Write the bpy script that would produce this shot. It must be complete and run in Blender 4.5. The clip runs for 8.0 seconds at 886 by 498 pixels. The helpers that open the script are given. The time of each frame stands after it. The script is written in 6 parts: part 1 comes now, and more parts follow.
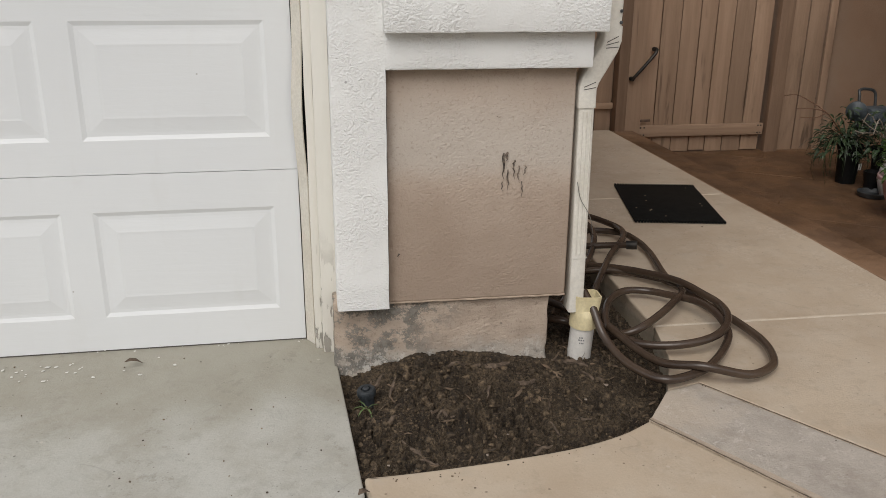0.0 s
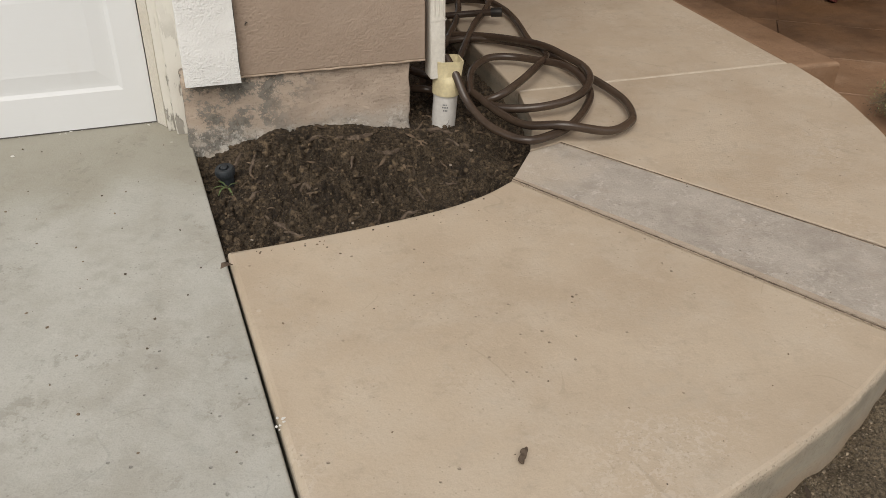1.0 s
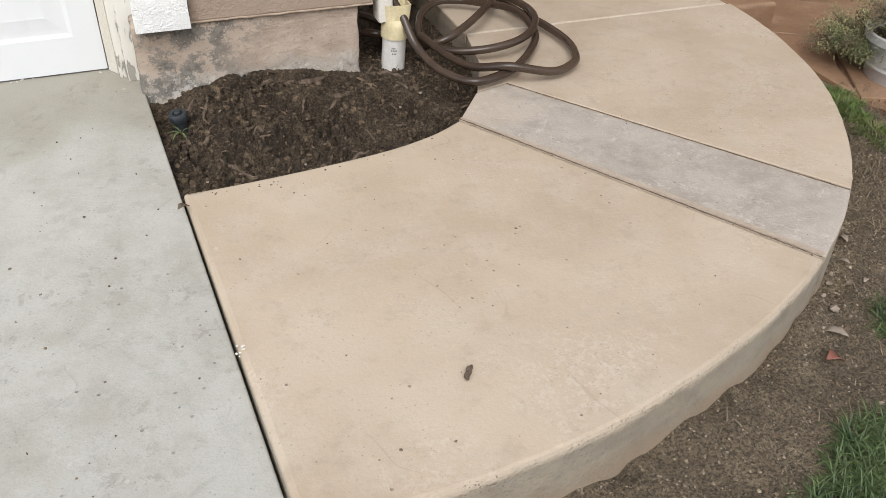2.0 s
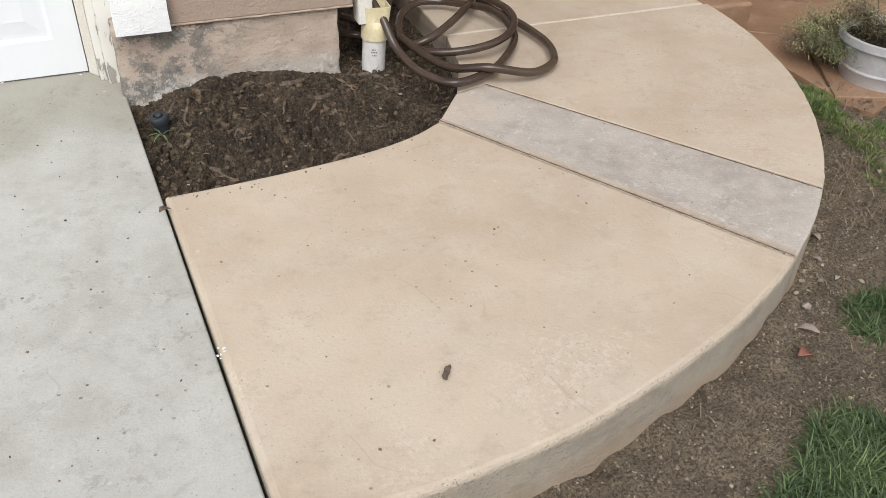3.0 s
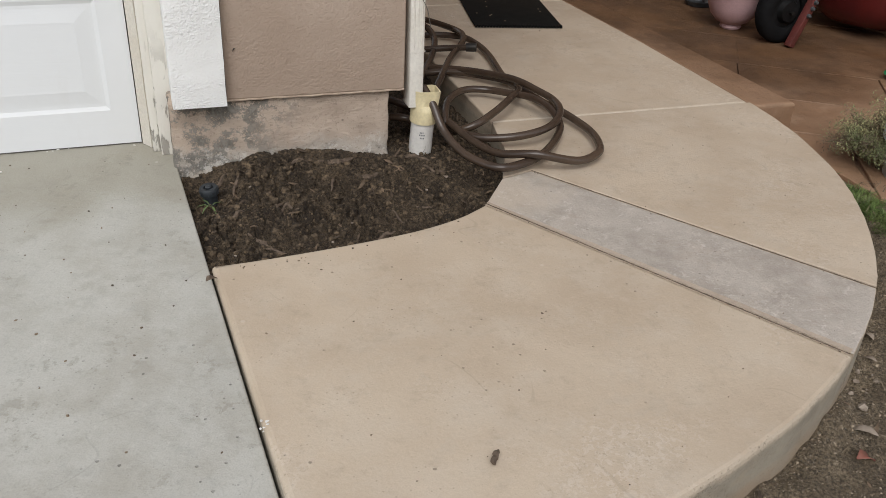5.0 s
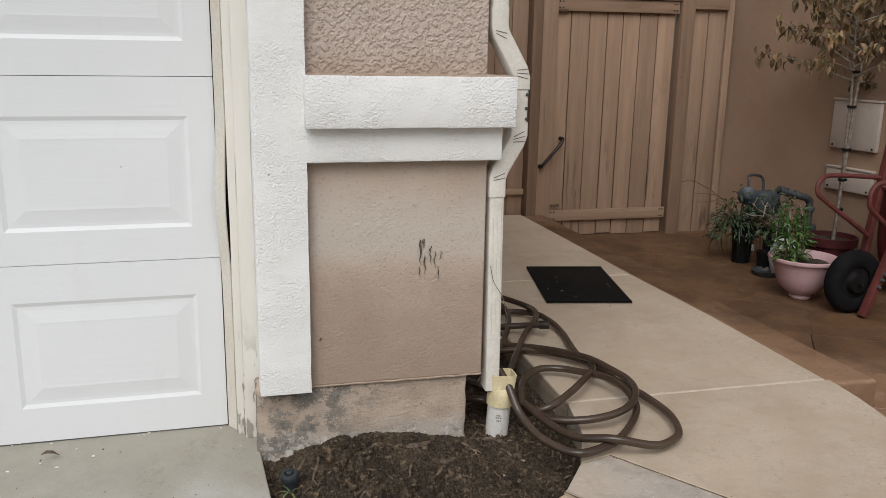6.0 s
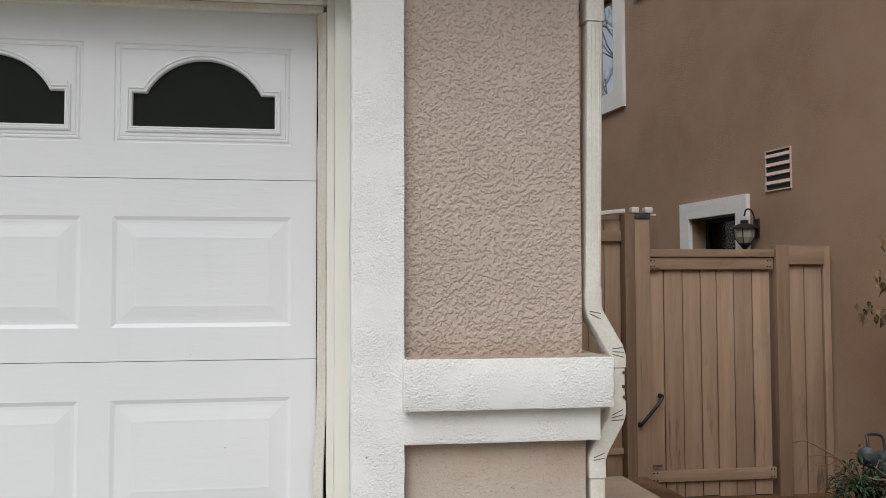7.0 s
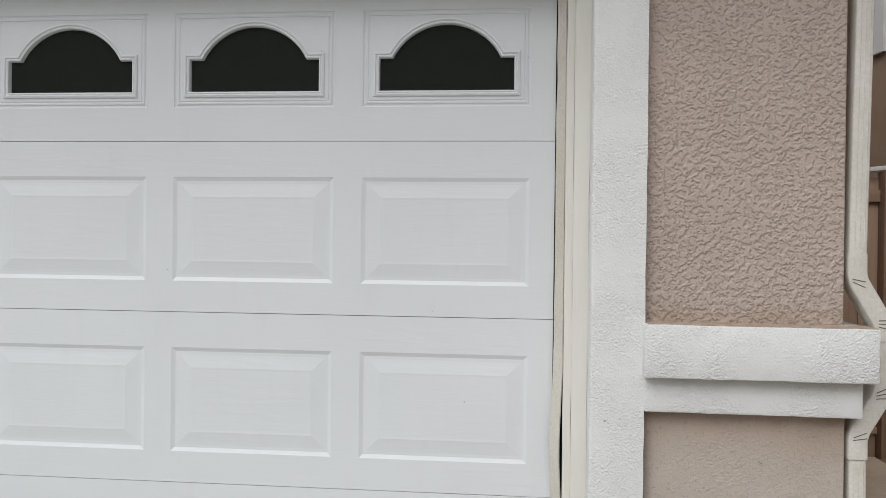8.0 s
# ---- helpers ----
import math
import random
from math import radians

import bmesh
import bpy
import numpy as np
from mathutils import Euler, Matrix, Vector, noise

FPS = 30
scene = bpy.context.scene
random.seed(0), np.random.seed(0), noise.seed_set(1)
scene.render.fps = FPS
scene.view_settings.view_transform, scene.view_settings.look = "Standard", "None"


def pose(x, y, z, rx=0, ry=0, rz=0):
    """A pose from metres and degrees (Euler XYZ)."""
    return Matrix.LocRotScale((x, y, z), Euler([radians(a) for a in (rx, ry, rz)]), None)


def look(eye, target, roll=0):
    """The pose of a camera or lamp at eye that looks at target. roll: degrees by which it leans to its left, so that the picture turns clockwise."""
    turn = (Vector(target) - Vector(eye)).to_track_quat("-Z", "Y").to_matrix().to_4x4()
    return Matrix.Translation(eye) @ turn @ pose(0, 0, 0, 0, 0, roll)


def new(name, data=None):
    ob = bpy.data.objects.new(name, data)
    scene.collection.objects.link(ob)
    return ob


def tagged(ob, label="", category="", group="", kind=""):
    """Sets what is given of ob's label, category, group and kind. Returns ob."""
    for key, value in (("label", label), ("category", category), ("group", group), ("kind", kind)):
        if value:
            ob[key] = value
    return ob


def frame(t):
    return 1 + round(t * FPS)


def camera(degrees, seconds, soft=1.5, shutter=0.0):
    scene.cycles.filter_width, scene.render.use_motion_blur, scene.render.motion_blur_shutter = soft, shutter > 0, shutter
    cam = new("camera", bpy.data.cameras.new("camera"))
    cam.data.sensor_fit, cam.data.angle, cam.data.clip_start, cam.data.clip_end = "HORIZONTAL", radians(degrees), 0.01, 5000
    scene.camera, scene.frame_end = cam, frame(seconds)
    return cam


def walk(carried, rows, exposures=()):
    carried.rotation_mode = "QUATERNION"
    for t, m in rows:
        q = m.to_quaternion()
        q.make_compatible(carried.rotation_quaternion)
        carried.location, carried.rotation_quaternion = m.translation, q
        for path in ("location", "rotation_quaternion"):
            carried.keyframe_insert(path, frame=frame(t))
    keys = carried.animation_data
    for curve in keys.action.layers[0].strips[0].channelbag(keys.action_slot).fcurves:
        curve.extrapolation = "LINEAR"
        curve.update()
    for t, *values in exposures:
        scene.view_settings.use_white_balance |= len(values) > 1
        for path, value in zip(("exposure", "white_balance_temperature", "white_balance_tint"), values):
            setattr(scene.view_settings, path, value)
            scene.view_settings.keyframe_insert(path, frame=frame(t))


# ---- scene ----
cam = camera(54.8, 8.0, soft=0.5)
PATH = [
    (0, (0.06, -2.478, 1.137), (0.341, -0.61, 0.48), 0.4),
    (0.5, (0.092, -2.472, 1.087), (0.476, -0.722, 0.198), 0.5),
    (1, (0.118, -2.476, 1.041), (0.622, -0.867, -0.034), 0.9),
    (1.5, (0.111, -2.532, 1.051), (0.657, -0.989, -0.099), 1.2),
    (3, (0.123, -2.593, 1.087), (0.723, -1.09, -0.089), 1.7),
    (3.5, (0.121, -2.578, 1.106), (0.705, -1.037, -0.027), 1.4),
    (4, (0.085, -2.568, 1.122), (0.606, -0.884, 0.178), 2.1),
    (4.5, (0.071, -2.562, 1.062), (0.641, -0.919, 0.074), 2.9),
    (4.7, (0.071, -2.568, 1.054), (0.66, -0.949, 0.037), 3.3),
    (5.8, (0.039, -2.567, 1.131), (0.57, -0.754, 0.474), 1.4),
    (6, (0.036, -2.58, 1.171), (0.514, -0.696, 0.703), 1.0),
    (6.5, (0.022, -2.583, 1.233), (0.389, -0.622, 1.091), 0.6),
    (7, (0.028, -2.593, 1.278), (0.3, -0.614, 1.368), -0.2),
    (7.5, (0.029, -2.592, 1.3), (0.169, -0.607, 1.494), -0.7),
    (8, (-0.021, -2.575, 1.284), (-0.262, -0.590, 1.276), 0.7),
]
walk(cam, [(t, look(eye, target, roll)) for t, eye, target, roll in PATH],
     [(0.0, 0.24, 6700, 10), (0.5, 0.25, 6950, 10), (1.0, 0.33, 7000, 10), (1.5, 0.63, 6620, 10), (3.0, 0.87, 6350, 10), (3.5, 0.87, 6270, 10), (4.0, 0.38, 6400, 10),
      (4.5, 0.42, 6450, 10), (6.0, 0.38, 6500, 10), (6.5, 0.4, 6400, 9), (7.0, 0.34, 6480, 9), (7.5, 0.29, 6480, 9), (8.0, 0.21, 6360, 9)])

# ---- world, sun ----
world = bpy.data.worlds.new("overcast_sky")
world.use_nodes = True
scene.world = world
wn, wl = world.node_tree.nodes, world.node_tree.links
sky = wn.new("ShaderNodeTexSky")
sky.sky_type, sky.sun_disc, sky.sun_elevation, sky.sun_rotation = "NISHITA", False, radians(52), radians(200)
grey = wn.new("ShaderNodeHueSaturation")
grey.inputs["Saturation"].default_value = 0.25
wl.new(sky.outputs[0], grey.inputs["Color"])
wl.new(grey.outputs[0], wn["Background"].inputs["Color"])
wn["Background"].inputs["Strength"].default_value = 0.15
sun = new("sun", bpy.data.lights.new("sun", "SUN"))
sun.data.energy, sun.data.angle, sun.data.color = 1.2, radians(40), (1.0, 0.97, 0.93)
sun.matrix_world = look((-1.2, -2.7, 3.0), (0, 0, 0))


# ---- materials ----
class Nodes:
    """A node material under construction."""

    def __init__(self, name, rough=0.8, metal=0.0):
        self.m = bpy.data.materials.new(name)
        self.m.use_nodes = True
        self.t = self.m.node_tree
        self.b = self.t.nodes["Principled BSDF"]
        self.b.inputs["Roughness"].default_value = rough
        self.b.inputs["Metallic"].default_value = metal
        self.pos = self.n("ShaderNodeNewGeometry").outputs["Position"]

    def n(self, kind, **values):
        node = self.t.nodes.new(kind)
        for k, v in values.items():
            node.inputs[k].default_value = v
        return node

    def link(self, a, b):
        self.t.links.new(a, b)

    def noise(self, scale, detail=4, rough=0.55, dist=0.0, stretch=None):
        node = self.n("ShaderNodeTexNoise", Scale=scale, Detail=detail, Roughness=rough, Distortion=dist)
        src = self.pos
        if stretch:
            mp = self.n("ShaderNodeMapping", Scale=stretch)
            self.link(src, mp.inputs["Vector"])
            src = mp.outputs[0]
        self.link(src, node.inputs["Vector"])
        return node.outputs["Fac"]

    def cells(self, scale, feature="F1", rnd=1.0):
        node = self.n("ShaderNodeTexVoronoi", Scale=scale, Randomness=rnd)
        node.feature = feature
        self.link(self.pos, node.inputs["Vector"])
        return node.outputs["Distance"]

    def ramp(self, fac, lo, hi, a=0.0, b=1.0):
        node = self.n("ShaderNodeMapRange")
        node.interpolation_type = "SMOOTHSTEP"
        for i, v in ((1, lo), (2, hi), (3, a), (4, b)):
            node.inputs[i].default_value = v
        self.link(fac, node.inputs[0])
        return node.outputs[0]

    def mul(self, a, b, op="MULTIPLY"):
        node = self.n("ShaderNodeMath")
        node.operation = op
        for i, v in enumerate((a, b)):
            if isinstance(v, (int, float)):
                node.inputs[i].default_value = v
            else:
                self.link(v, node.inputs[i])
        return node.outputs[0]

    def axis(self, i):
        node = self.n("ShaderNodeSeparateXYZ")
        self.link(self.pos, node.inputs[0])
        return node.outputs[i]

    def mix(self, fac, a, b, blend="MIX"):
        node = self.t.nodes.new("ShaderNodeMix")
        node.data_type, node.blend_type = "RGBA", blend
        for i, v in ((0, fac), (6, a), (7, b)):
            if isinstance(v, (int, float)):
                node.inputs[i].default_value = v
            elif isinstance(v, tuple):
                node.inputs[i].default_value = (*v, 1)
            else:
                self.link(v, node.inputs[i])
        return node.outputs[2]

    def random(self, c, amount):
        """Vary a colour from object to object."""
        info = self.n("ShaderNodeObjectInfo").outputs["Random"]
        hsv = self.n("ShaderNodeHueSaturation")
        self.link(self.ramp(info, 0, 1, 1 - amount, 1 + amount), hsv.inputs["Value"])
        self.link(c, hsv.inputs["Color"])
        return hsv.outputs[0]

    def island(self, c, amount):
        info = self.t.nodes.new("ShaderNodeNewGeometry").outputs["Random Per Island"]
        hsv = self.n("ShaderNodeHueSaturation")
        self.link(self.ramp(info, 0, 1, 1 - amount, 1 + amount), hsv.inputs["Value"])
        self.link(c, hsv.inputs["Color"])
        return hsv.outputs[0]

    def done(self, colour, bumps=(), rough=None):
        """bumps: (height, depth in metres)."""
        self.link(colour, self.b.inputs["Base Color"])
        if rough is not None:
            self.link(rough, self.b.inputs["Roughness"])
        last = None
        for h, depth in bumps:
            node = self.n("ShaderNodeBump", Strength=1.0, Distance=depth)
            self.link(h, node.inputs["Height"])
            if last:
                self.link(last, node.inputs["Normal"])
            last = node.outputs[0]
        if last:
            self.link(last, self.b.inputs["Normal"])
        return self.m


def plain(name, a, b, scale=8, rough=0.6, metal=0.0, fine=120, depth=0.0005, vary=0.0, isle=0.0):
    """Two mottled tones with fine grain."""
    k = Nodes(name, rough, metal)
    c = k.mix(k.ramp(k.noise(scale), 0.35, 0.65), a, b)
    c = k.mix(k.ramp(k.noise(fine, 2), 0.3, 0.7, 0.0, 0.22), c, tuple(v * 0.55 for v in a))
    if vary:
        c = k.random(c, vary)
    if isle:
        c = k.island(c, isle)
    return k.done(c, [(k.noise(fine, 3), depth)])


def trim_stucco():
    k = Nodes("white_painted_stucco", 0.75)
    c = k.mix(k.ramp(k.noise(3), 0.3, 0.7), (0.81, 0.815, 0.802), (0.78, 0.785, 0.772))
    dirt = k.mul(k.ramp(k.noise(22, 5, 0.65), 0.6, 0.78), 0.18)
    c = k.mix(dirt, c, (0.5, 0.48, 0.44))
    spots = k.mul(k.ramp(k.cells(9), 0.05, 0.035), k.ramp(k.noise(4), 0.5, 0.62))
    c = k.mix(k.mul(spots, 0.7), c, (0.25, 0.24, 0.22))
    worn = k.ramp(k.noise(5, 3), 0.34, 0.6, 0.25, 1.0)
    return k.done(c, [(k.mul(k.noise(175, 2, 0.5), worn), 0.0045), (k.mul(k.noise(80, 1, 0.5), worn), 0.0022)])


def lace_stucco():
    k = Nodes("tan_lace_stucco", 0.9)
    c = k.mix(k.ramp(k.noise(2.5), 0.3, 0.7), (0.52, 0.433, 0.374), (0.475, 0.394, 0.338))
    c = k.mix(k.mul(k.ramp(k.noise(40, 3), 0.6, 0.75), 0.2), c, (0.33, 0.25, 0.205))
    c = k.mix(k.mul(k.ramp(k.noise(130, 4, 0.65), 0.55, 0.72), 0.25), c, (0.3, 0.235, 0.195))
    foot = k.mul(k.ramp(k.mul(k.axis(2), k.mul(k.noise(14, 4), 0.12), "ADD"), 1.22, 1.13), 0.45)
    c = k.mix(foot, c, (0.36, 0.265, 0.19))
    return k.done(c, [(k.noise(260, 4, 0.65), 0.0012)])


def low_stucco():
    k = Nodes("tan_sand_stucco", 0.88)
    c = k.mix(k.ramp(k.noise(2.2, 3), 0.3, 0.7), (0.49, 0.402, 0.33), (0.385, 0.3, 0.236))
    z = k.axis(2)
    wob = k.mul(k.noise(5), 0.12)
    zz = k.mul(z, wob, "ADD")
    pale = k.mul(k.ramp(zz, 0.56, 0.66), k.ramp(zz, 0.90, 0.72))
    c = k.mix(k.mul(pale, 0.75), c, (0.52, 0.47, 0.415))
    c = k.mix(k.mul(k.ramp(k.noise(110, 4, 0.6), 0.54, 0.7), 0.35), c, (0.25, 0.185, 0.145))
    splash = k.ramp(k.mul(z, k.mul(k.noise(4, 5, 0.6), 0.3), "ADD"), 0.72, 0.5)
    c = k.mix(k.mul(splash, 0.45), c, (0.3, 0.225, 0.168))
    rim_ = k.ramp(k.mul(k.axis(0), k.mul(k.noise(17, 5, 0.7), 0.05), "ADD"), 0.3, 0.262)
    c = k.mix(k.mul(rim_, 0.5), c, (0.24, 0.17, 0.12))
    c = k.mix(k.mul(k.ramp(k.cells(7), 0.035, 0.025), 0.8), c, (0.12, 0.09, 0.07))
    return k.done(c, [(k.noise(250, 4, 0.65), 0.0014)])


def far_stucco():
    k = Nodes("brown_stucco", 0.9)
    c = k.mix(k.ramp(k.noise(1.3, 5), 0.3, 0.7), (0.37, 0.246, 0.166), (0.3, 0.196, 0.13))
    c = k.mix(k.mul(k.ramp(k.noise(30, 3), 0.58, 0.75), 0.25), c, (0.36, 0.27, 0.2))
    c = k.mix(k.mul(k.ramp(k.noise(3.3, 6, 0.62, 0.4), 0.42, 0.68), 0.5), c, (0.37, 0.265, 0.19))
    patch = k.ramp(k.noise(2.0, 2), 0.5, 0.62)
    return k.done(c, [(k.mul(k.ramp(k.noise(60, 3, 0.5, 0.3), 0.5, 0.62), patch), 0.0009), (k.noise(120, 3), 0.0018)])


def footing():
    k = Nodes("bare_concrete_footing", 0.92)
    c = k.mix(k.ramp(k.noise(7), 0.3, 0.7), (0.545, 0.45, 0.365), (0.45, 0.36, 0.285))
    c = k.mix(k.mul(k.ramp(k.noise(9, 5, 0.65, 0.4, (0.35, 1, 1.6)), 0.5, 0.68), 0.5), c, (0.38, 0.3, 0.235))
    z = k.mul(k.axis(2), k.mul(k.noise(9, 4), 0.16), "ADD")
    c = k.mix(k.mul(k.ramp(z, 0.13, 0.08), 0.75), c, (0.47, 0.43, 0.375))
    # the lichen thins out along a slant from the corner
    slant = k.mul(k.axis(0), k.mul(k.axis(2), -0.55), "ADD")
    near = k.ramp(k.mul(slant, k.mul(k.noise(6, 4), 0.3), "ADD"), 0.6, 0.4)
    lichen = k.mul(k.ramp(k.noise(15, 9, 0.8), 0.475, 0.53), near)
    c = k.mix(k.mul(lichen, 0.9), c, k.mix(k.ramp(k.noise(60, 4, 0.7), 0.4, 0.6), (0.1, 0.1, 0.088), (0.22, 0.21, 0.185)))
    low = k.mul(k.ramp(k.noise(17, 7, 0.75), 0.5, 0.6), k.ramp(z, 0.12, 0.06))
    c = k.mix(k.mul(low, 0.6), c, (0.22, 0.21, 0.19))
    lime = k.ramp(k.noise(26, 8, 0.78), 0.52, 0.58)
    c = k.mix(k.mul(k.mul(lime, k.ramp(z, 0.14, 0.06)), 0.8), c, (0.66, 0.63, 0.58))
    c = k.mix(k.mul(k.ramp(k.cells(21), 0.1, 0.06), k.mul(k.ramp(k.noise(8), 0.5, 0.6), 0.8)), c, (0.12, 0.095, 0.08))
    c = k.mix(k.mul(k.ramp(k.noise(95, 4, 0.7), 0.55, 0.68), 0.55), c, (0.22, 0.17, 0.135))
    return k.done(c, [(k.noise(26, 6, 0.7, 0.3, (0.5, 1, 1)), 0.006), (k.noise(130, 5, 0.7), 0.004)])


def concrete(name, a, b, c3, blotch=1.4, speck=0.7, rough=0.85, grain=0.3, relief=0.0016, scaled=False, stained=False, scuffed=False):
    """Weathered slab concrete: cloudy stain, mottling, pores, scuffs and specks."""
    k = Nodes(name, rough)
    c = k.mix(k.ramp(k.noise(blotch, 3, 0.5, 0.3), 0.3, 0.7), a, b)
    c = k.mix(k.mul(k.ramp(k.noise(blotch * 3.3, 6, 0.68), 0.42, 0.7), 0.6), c, c3)
    c = k.mix(k.mul(k.ramp(k.noise(19, 6, 0.7), 0.5, 0.74), 0.4), c, tuple(v * 0.72 for v in b))
    c = k.mix(k.mul(k.ramp(k.noise(31, 5, 0.7, 0.4), 0.56, 0.75), 0.3), c, tuple(min(0.7, v * 1.25) for v in a))
    c = k.mix(k.mul(k.ramp(k.noise(260, 3), 0.45, 0.75), grain), c, tuple(v * 0.62 for v in a))
    pits = k.mul(k.ramp(k.cells(23), 0.085, 0.05), k.ramp(k.noise(3.1, 3), 0.44, 0.56))
    c = k.mix(k.mul(pits, speck), c, tuple(v * 0.42 for v in b))
    tiny = k.mul(k.ramp(k.cells(61), 0.16, 0.1), k.ramp(k.noise(7.7, 3), 0.46, 0.6))
    c = k.mix(k.mul(tiny, speck * 0.7), c, tuple(v * 0.5 for v in b))
    if scaled:
        far = k.n("ShaderNodeVectorMath")
        far.operation = "DISTANCE"
        far.inputs[1].default_value = (0.515, -0.08, -0.02)
        k.link(k.pos, far.inputs[0])
        worn = k.mul(k.ramp(far.outputs["Value"], 0.95, 1.6), k.ramp(k.noise(4.1, 4, 0.6), 0.47, 0.63))
        flake = k.mul(k.ramp(k.noise(70, 5, 0.7, 0.5), 0.5, 0.57), worn)
        c = k.mix(k.mul(flake, 0.4), c, (0.64, 0.57, 0.49))
        c = k.mix(k.mul(k.mul(k.ramp(k.noise(85, 4, 0.7), 0.58, 0.66), worn), 0.45), c, tuple(v * 0.6 for v in b))
    if scuffed:
        # sandy where soil washes over it, white scuffs along the rest
        off = k.n("ShaderNodeVectorMath")
        off.operation = "DISTANCE"
        off.inputs[1].default_value = (0.95, -0.52, -0.02)
        k.link(k.pos, off.inputs[0])
        sandy = k.ramp(k.mul(off.outputs["Value"], k.mul(k.noise(9, 5, 0.65), 0.35), "ADD"), 0.42, 0.24)
        c = k.mix(k.mul(sandy, 0.7), c, (0.53, 0.45, 0.36))
        white = k.mul(k.ramp(k.noise(38, 6, 0.75, 0.4), 0.54, 0.62), k.ramp(k.noise(5.3, 3), 0.42, 0.6))
        c = k.mix(k.mul(white, 0.6), c, (0.62, 0.57, 0.52))
        brown = k.mul(k.ramp(k.noise(6.7, 5, 0.65), 0.52, 0.66), 0.4)
        c = k.mix(brown, c, (0.37, 0.305, 0.25))
    if stained:
        # old oily wash-out in front of the door
        by_door = k.ramp(k.mul(k.axis(1), k.mul(k.noise(3.2, 5, 0.6), 0.7), "ADD"), -0.25, 0.1)
        c = k.mix(k.mul(by_door, 0.6), c, (0.285, 0.262, 0.2))
        dull = k.mul(k.ramp(k.noise(26, 6, 0.72), 0.54, 0.62), k.ramp(k.noise(3.3, 3), 0.48, 0.6))
        c = k.mix(k.mul(dull, 0.45), c, (0.25, 0.235, 0.195))
    blot = k.mul(k.ramp(k.noise(11, 5, 0.62), 0.56, 0.7), 0.38)
    c = k.mix(blot, c, tuple(v * 0.86 for v in c3))
    scratch = k.mul(k.ramp(k.mul(k.mul(k.noise(2.3, 2, 0.4, 0.4), 0.5, "SUBTRACT"), 0.0, "ABSOLUTE"), 0.0035, 0.0008), k.ramp(k.noise(5.1, 2), 0.56, 0.62))
    c = k.mix(k.mul(scratch, 0.2), c, tuple(v * 0.5 for v in b))
    pale = k.mul(k.ramp(k.cells(16.3), 0.1, 0.06), k.ramp(k.noise(3.9), 0.55, 0.62))
    c = k.mix(k.mul(pale, 0.35), c, (0.66, 0.61, 0.55))
    return k.done(c, [(k.noise(130, 5, 0.65), relief), (pits, -0.002), (k.noise(9, 3), 0.002)])


def stamped(name):
    k = Nodes(name, 0.6)
    c = k.mix(k.ramp(k.noise(2.2, 5), 0.3, 0.7), (0.335, 0.205, 0.125), (0.24, 0.144, 0.085))
    c = k.mix(k.mul(k.ramp(k.noise(6, 5, 0.6), 0.55, 0.7), 0.5), c, (0.36, 0.24, 0.16))
    c = k.mix(k.mul(k.ramp(k.noise(60, 3), 0.55, 0.75), 0.35), c, (0.14, 0.085, 0.056))
    # darker, redder brown towards the planters
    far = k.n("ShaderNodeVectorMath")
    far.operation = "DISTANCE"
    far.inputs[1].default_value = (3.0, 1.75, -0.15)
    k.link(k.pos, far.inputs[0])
    umber = k.ramp(k.mul(far.outputs["Value"], k.mul(k.noise(2.6, 5, 0.65), 1.3), "ADD"), 2.5, 1.8)
    c = k.mix(k.mul(umber, 0.88), c, k.mix(k.ramp(k.noise(4.3, 5, 0.65), 0.4, 0.62), (0.075, 0.037, 0.0155), (0.132, 0.067, 0.029)))
    c = k.random(c, 0.12)
    return k.done(c, [(k.noise(13, 5, 0.62), 0.007), (k.noise(90, 4, 0.6), 0.002)], rough=k.ramp(k.noise(5), 0.3, 0.7, 0.5, 0.8))


def soil(name, a, b):
    k = Nodes(name, 0.97)
    c = k.mix(k.ramp(k.noise(11, 6, 0.7), 0.36, 0.64), a, b)
    c = k.mix(k.mul(k.ramp(k.noise(4, 4, 0.6), 0.42, 0.65), 0.5), c, a)
    # Dark noise paints crevice shade into the grain colour.
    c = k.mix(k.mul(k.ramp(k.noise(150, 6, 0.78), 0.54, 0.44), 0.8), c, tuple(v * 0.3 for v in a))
    c = k.mix(k.mul(k.ramp(k.noise(105, 5, 0.7), 0.57, 0.68), 0.55), c, tuple(v * 1.5 for v in b))
    c = k.mix(k.mul(k.ramp(k.cells(150), 0.16, 0.08), k.mul(k.ramp(k.noise(14), 0.45, 0.6), 0.7)), c, tuple(min(0.4, v * 2.4) for v in b))
    return k.done(c, [(k.noise(75, 6, 0.74), 0.015), (k.noise(230, 5, 0.75), 0.008)])


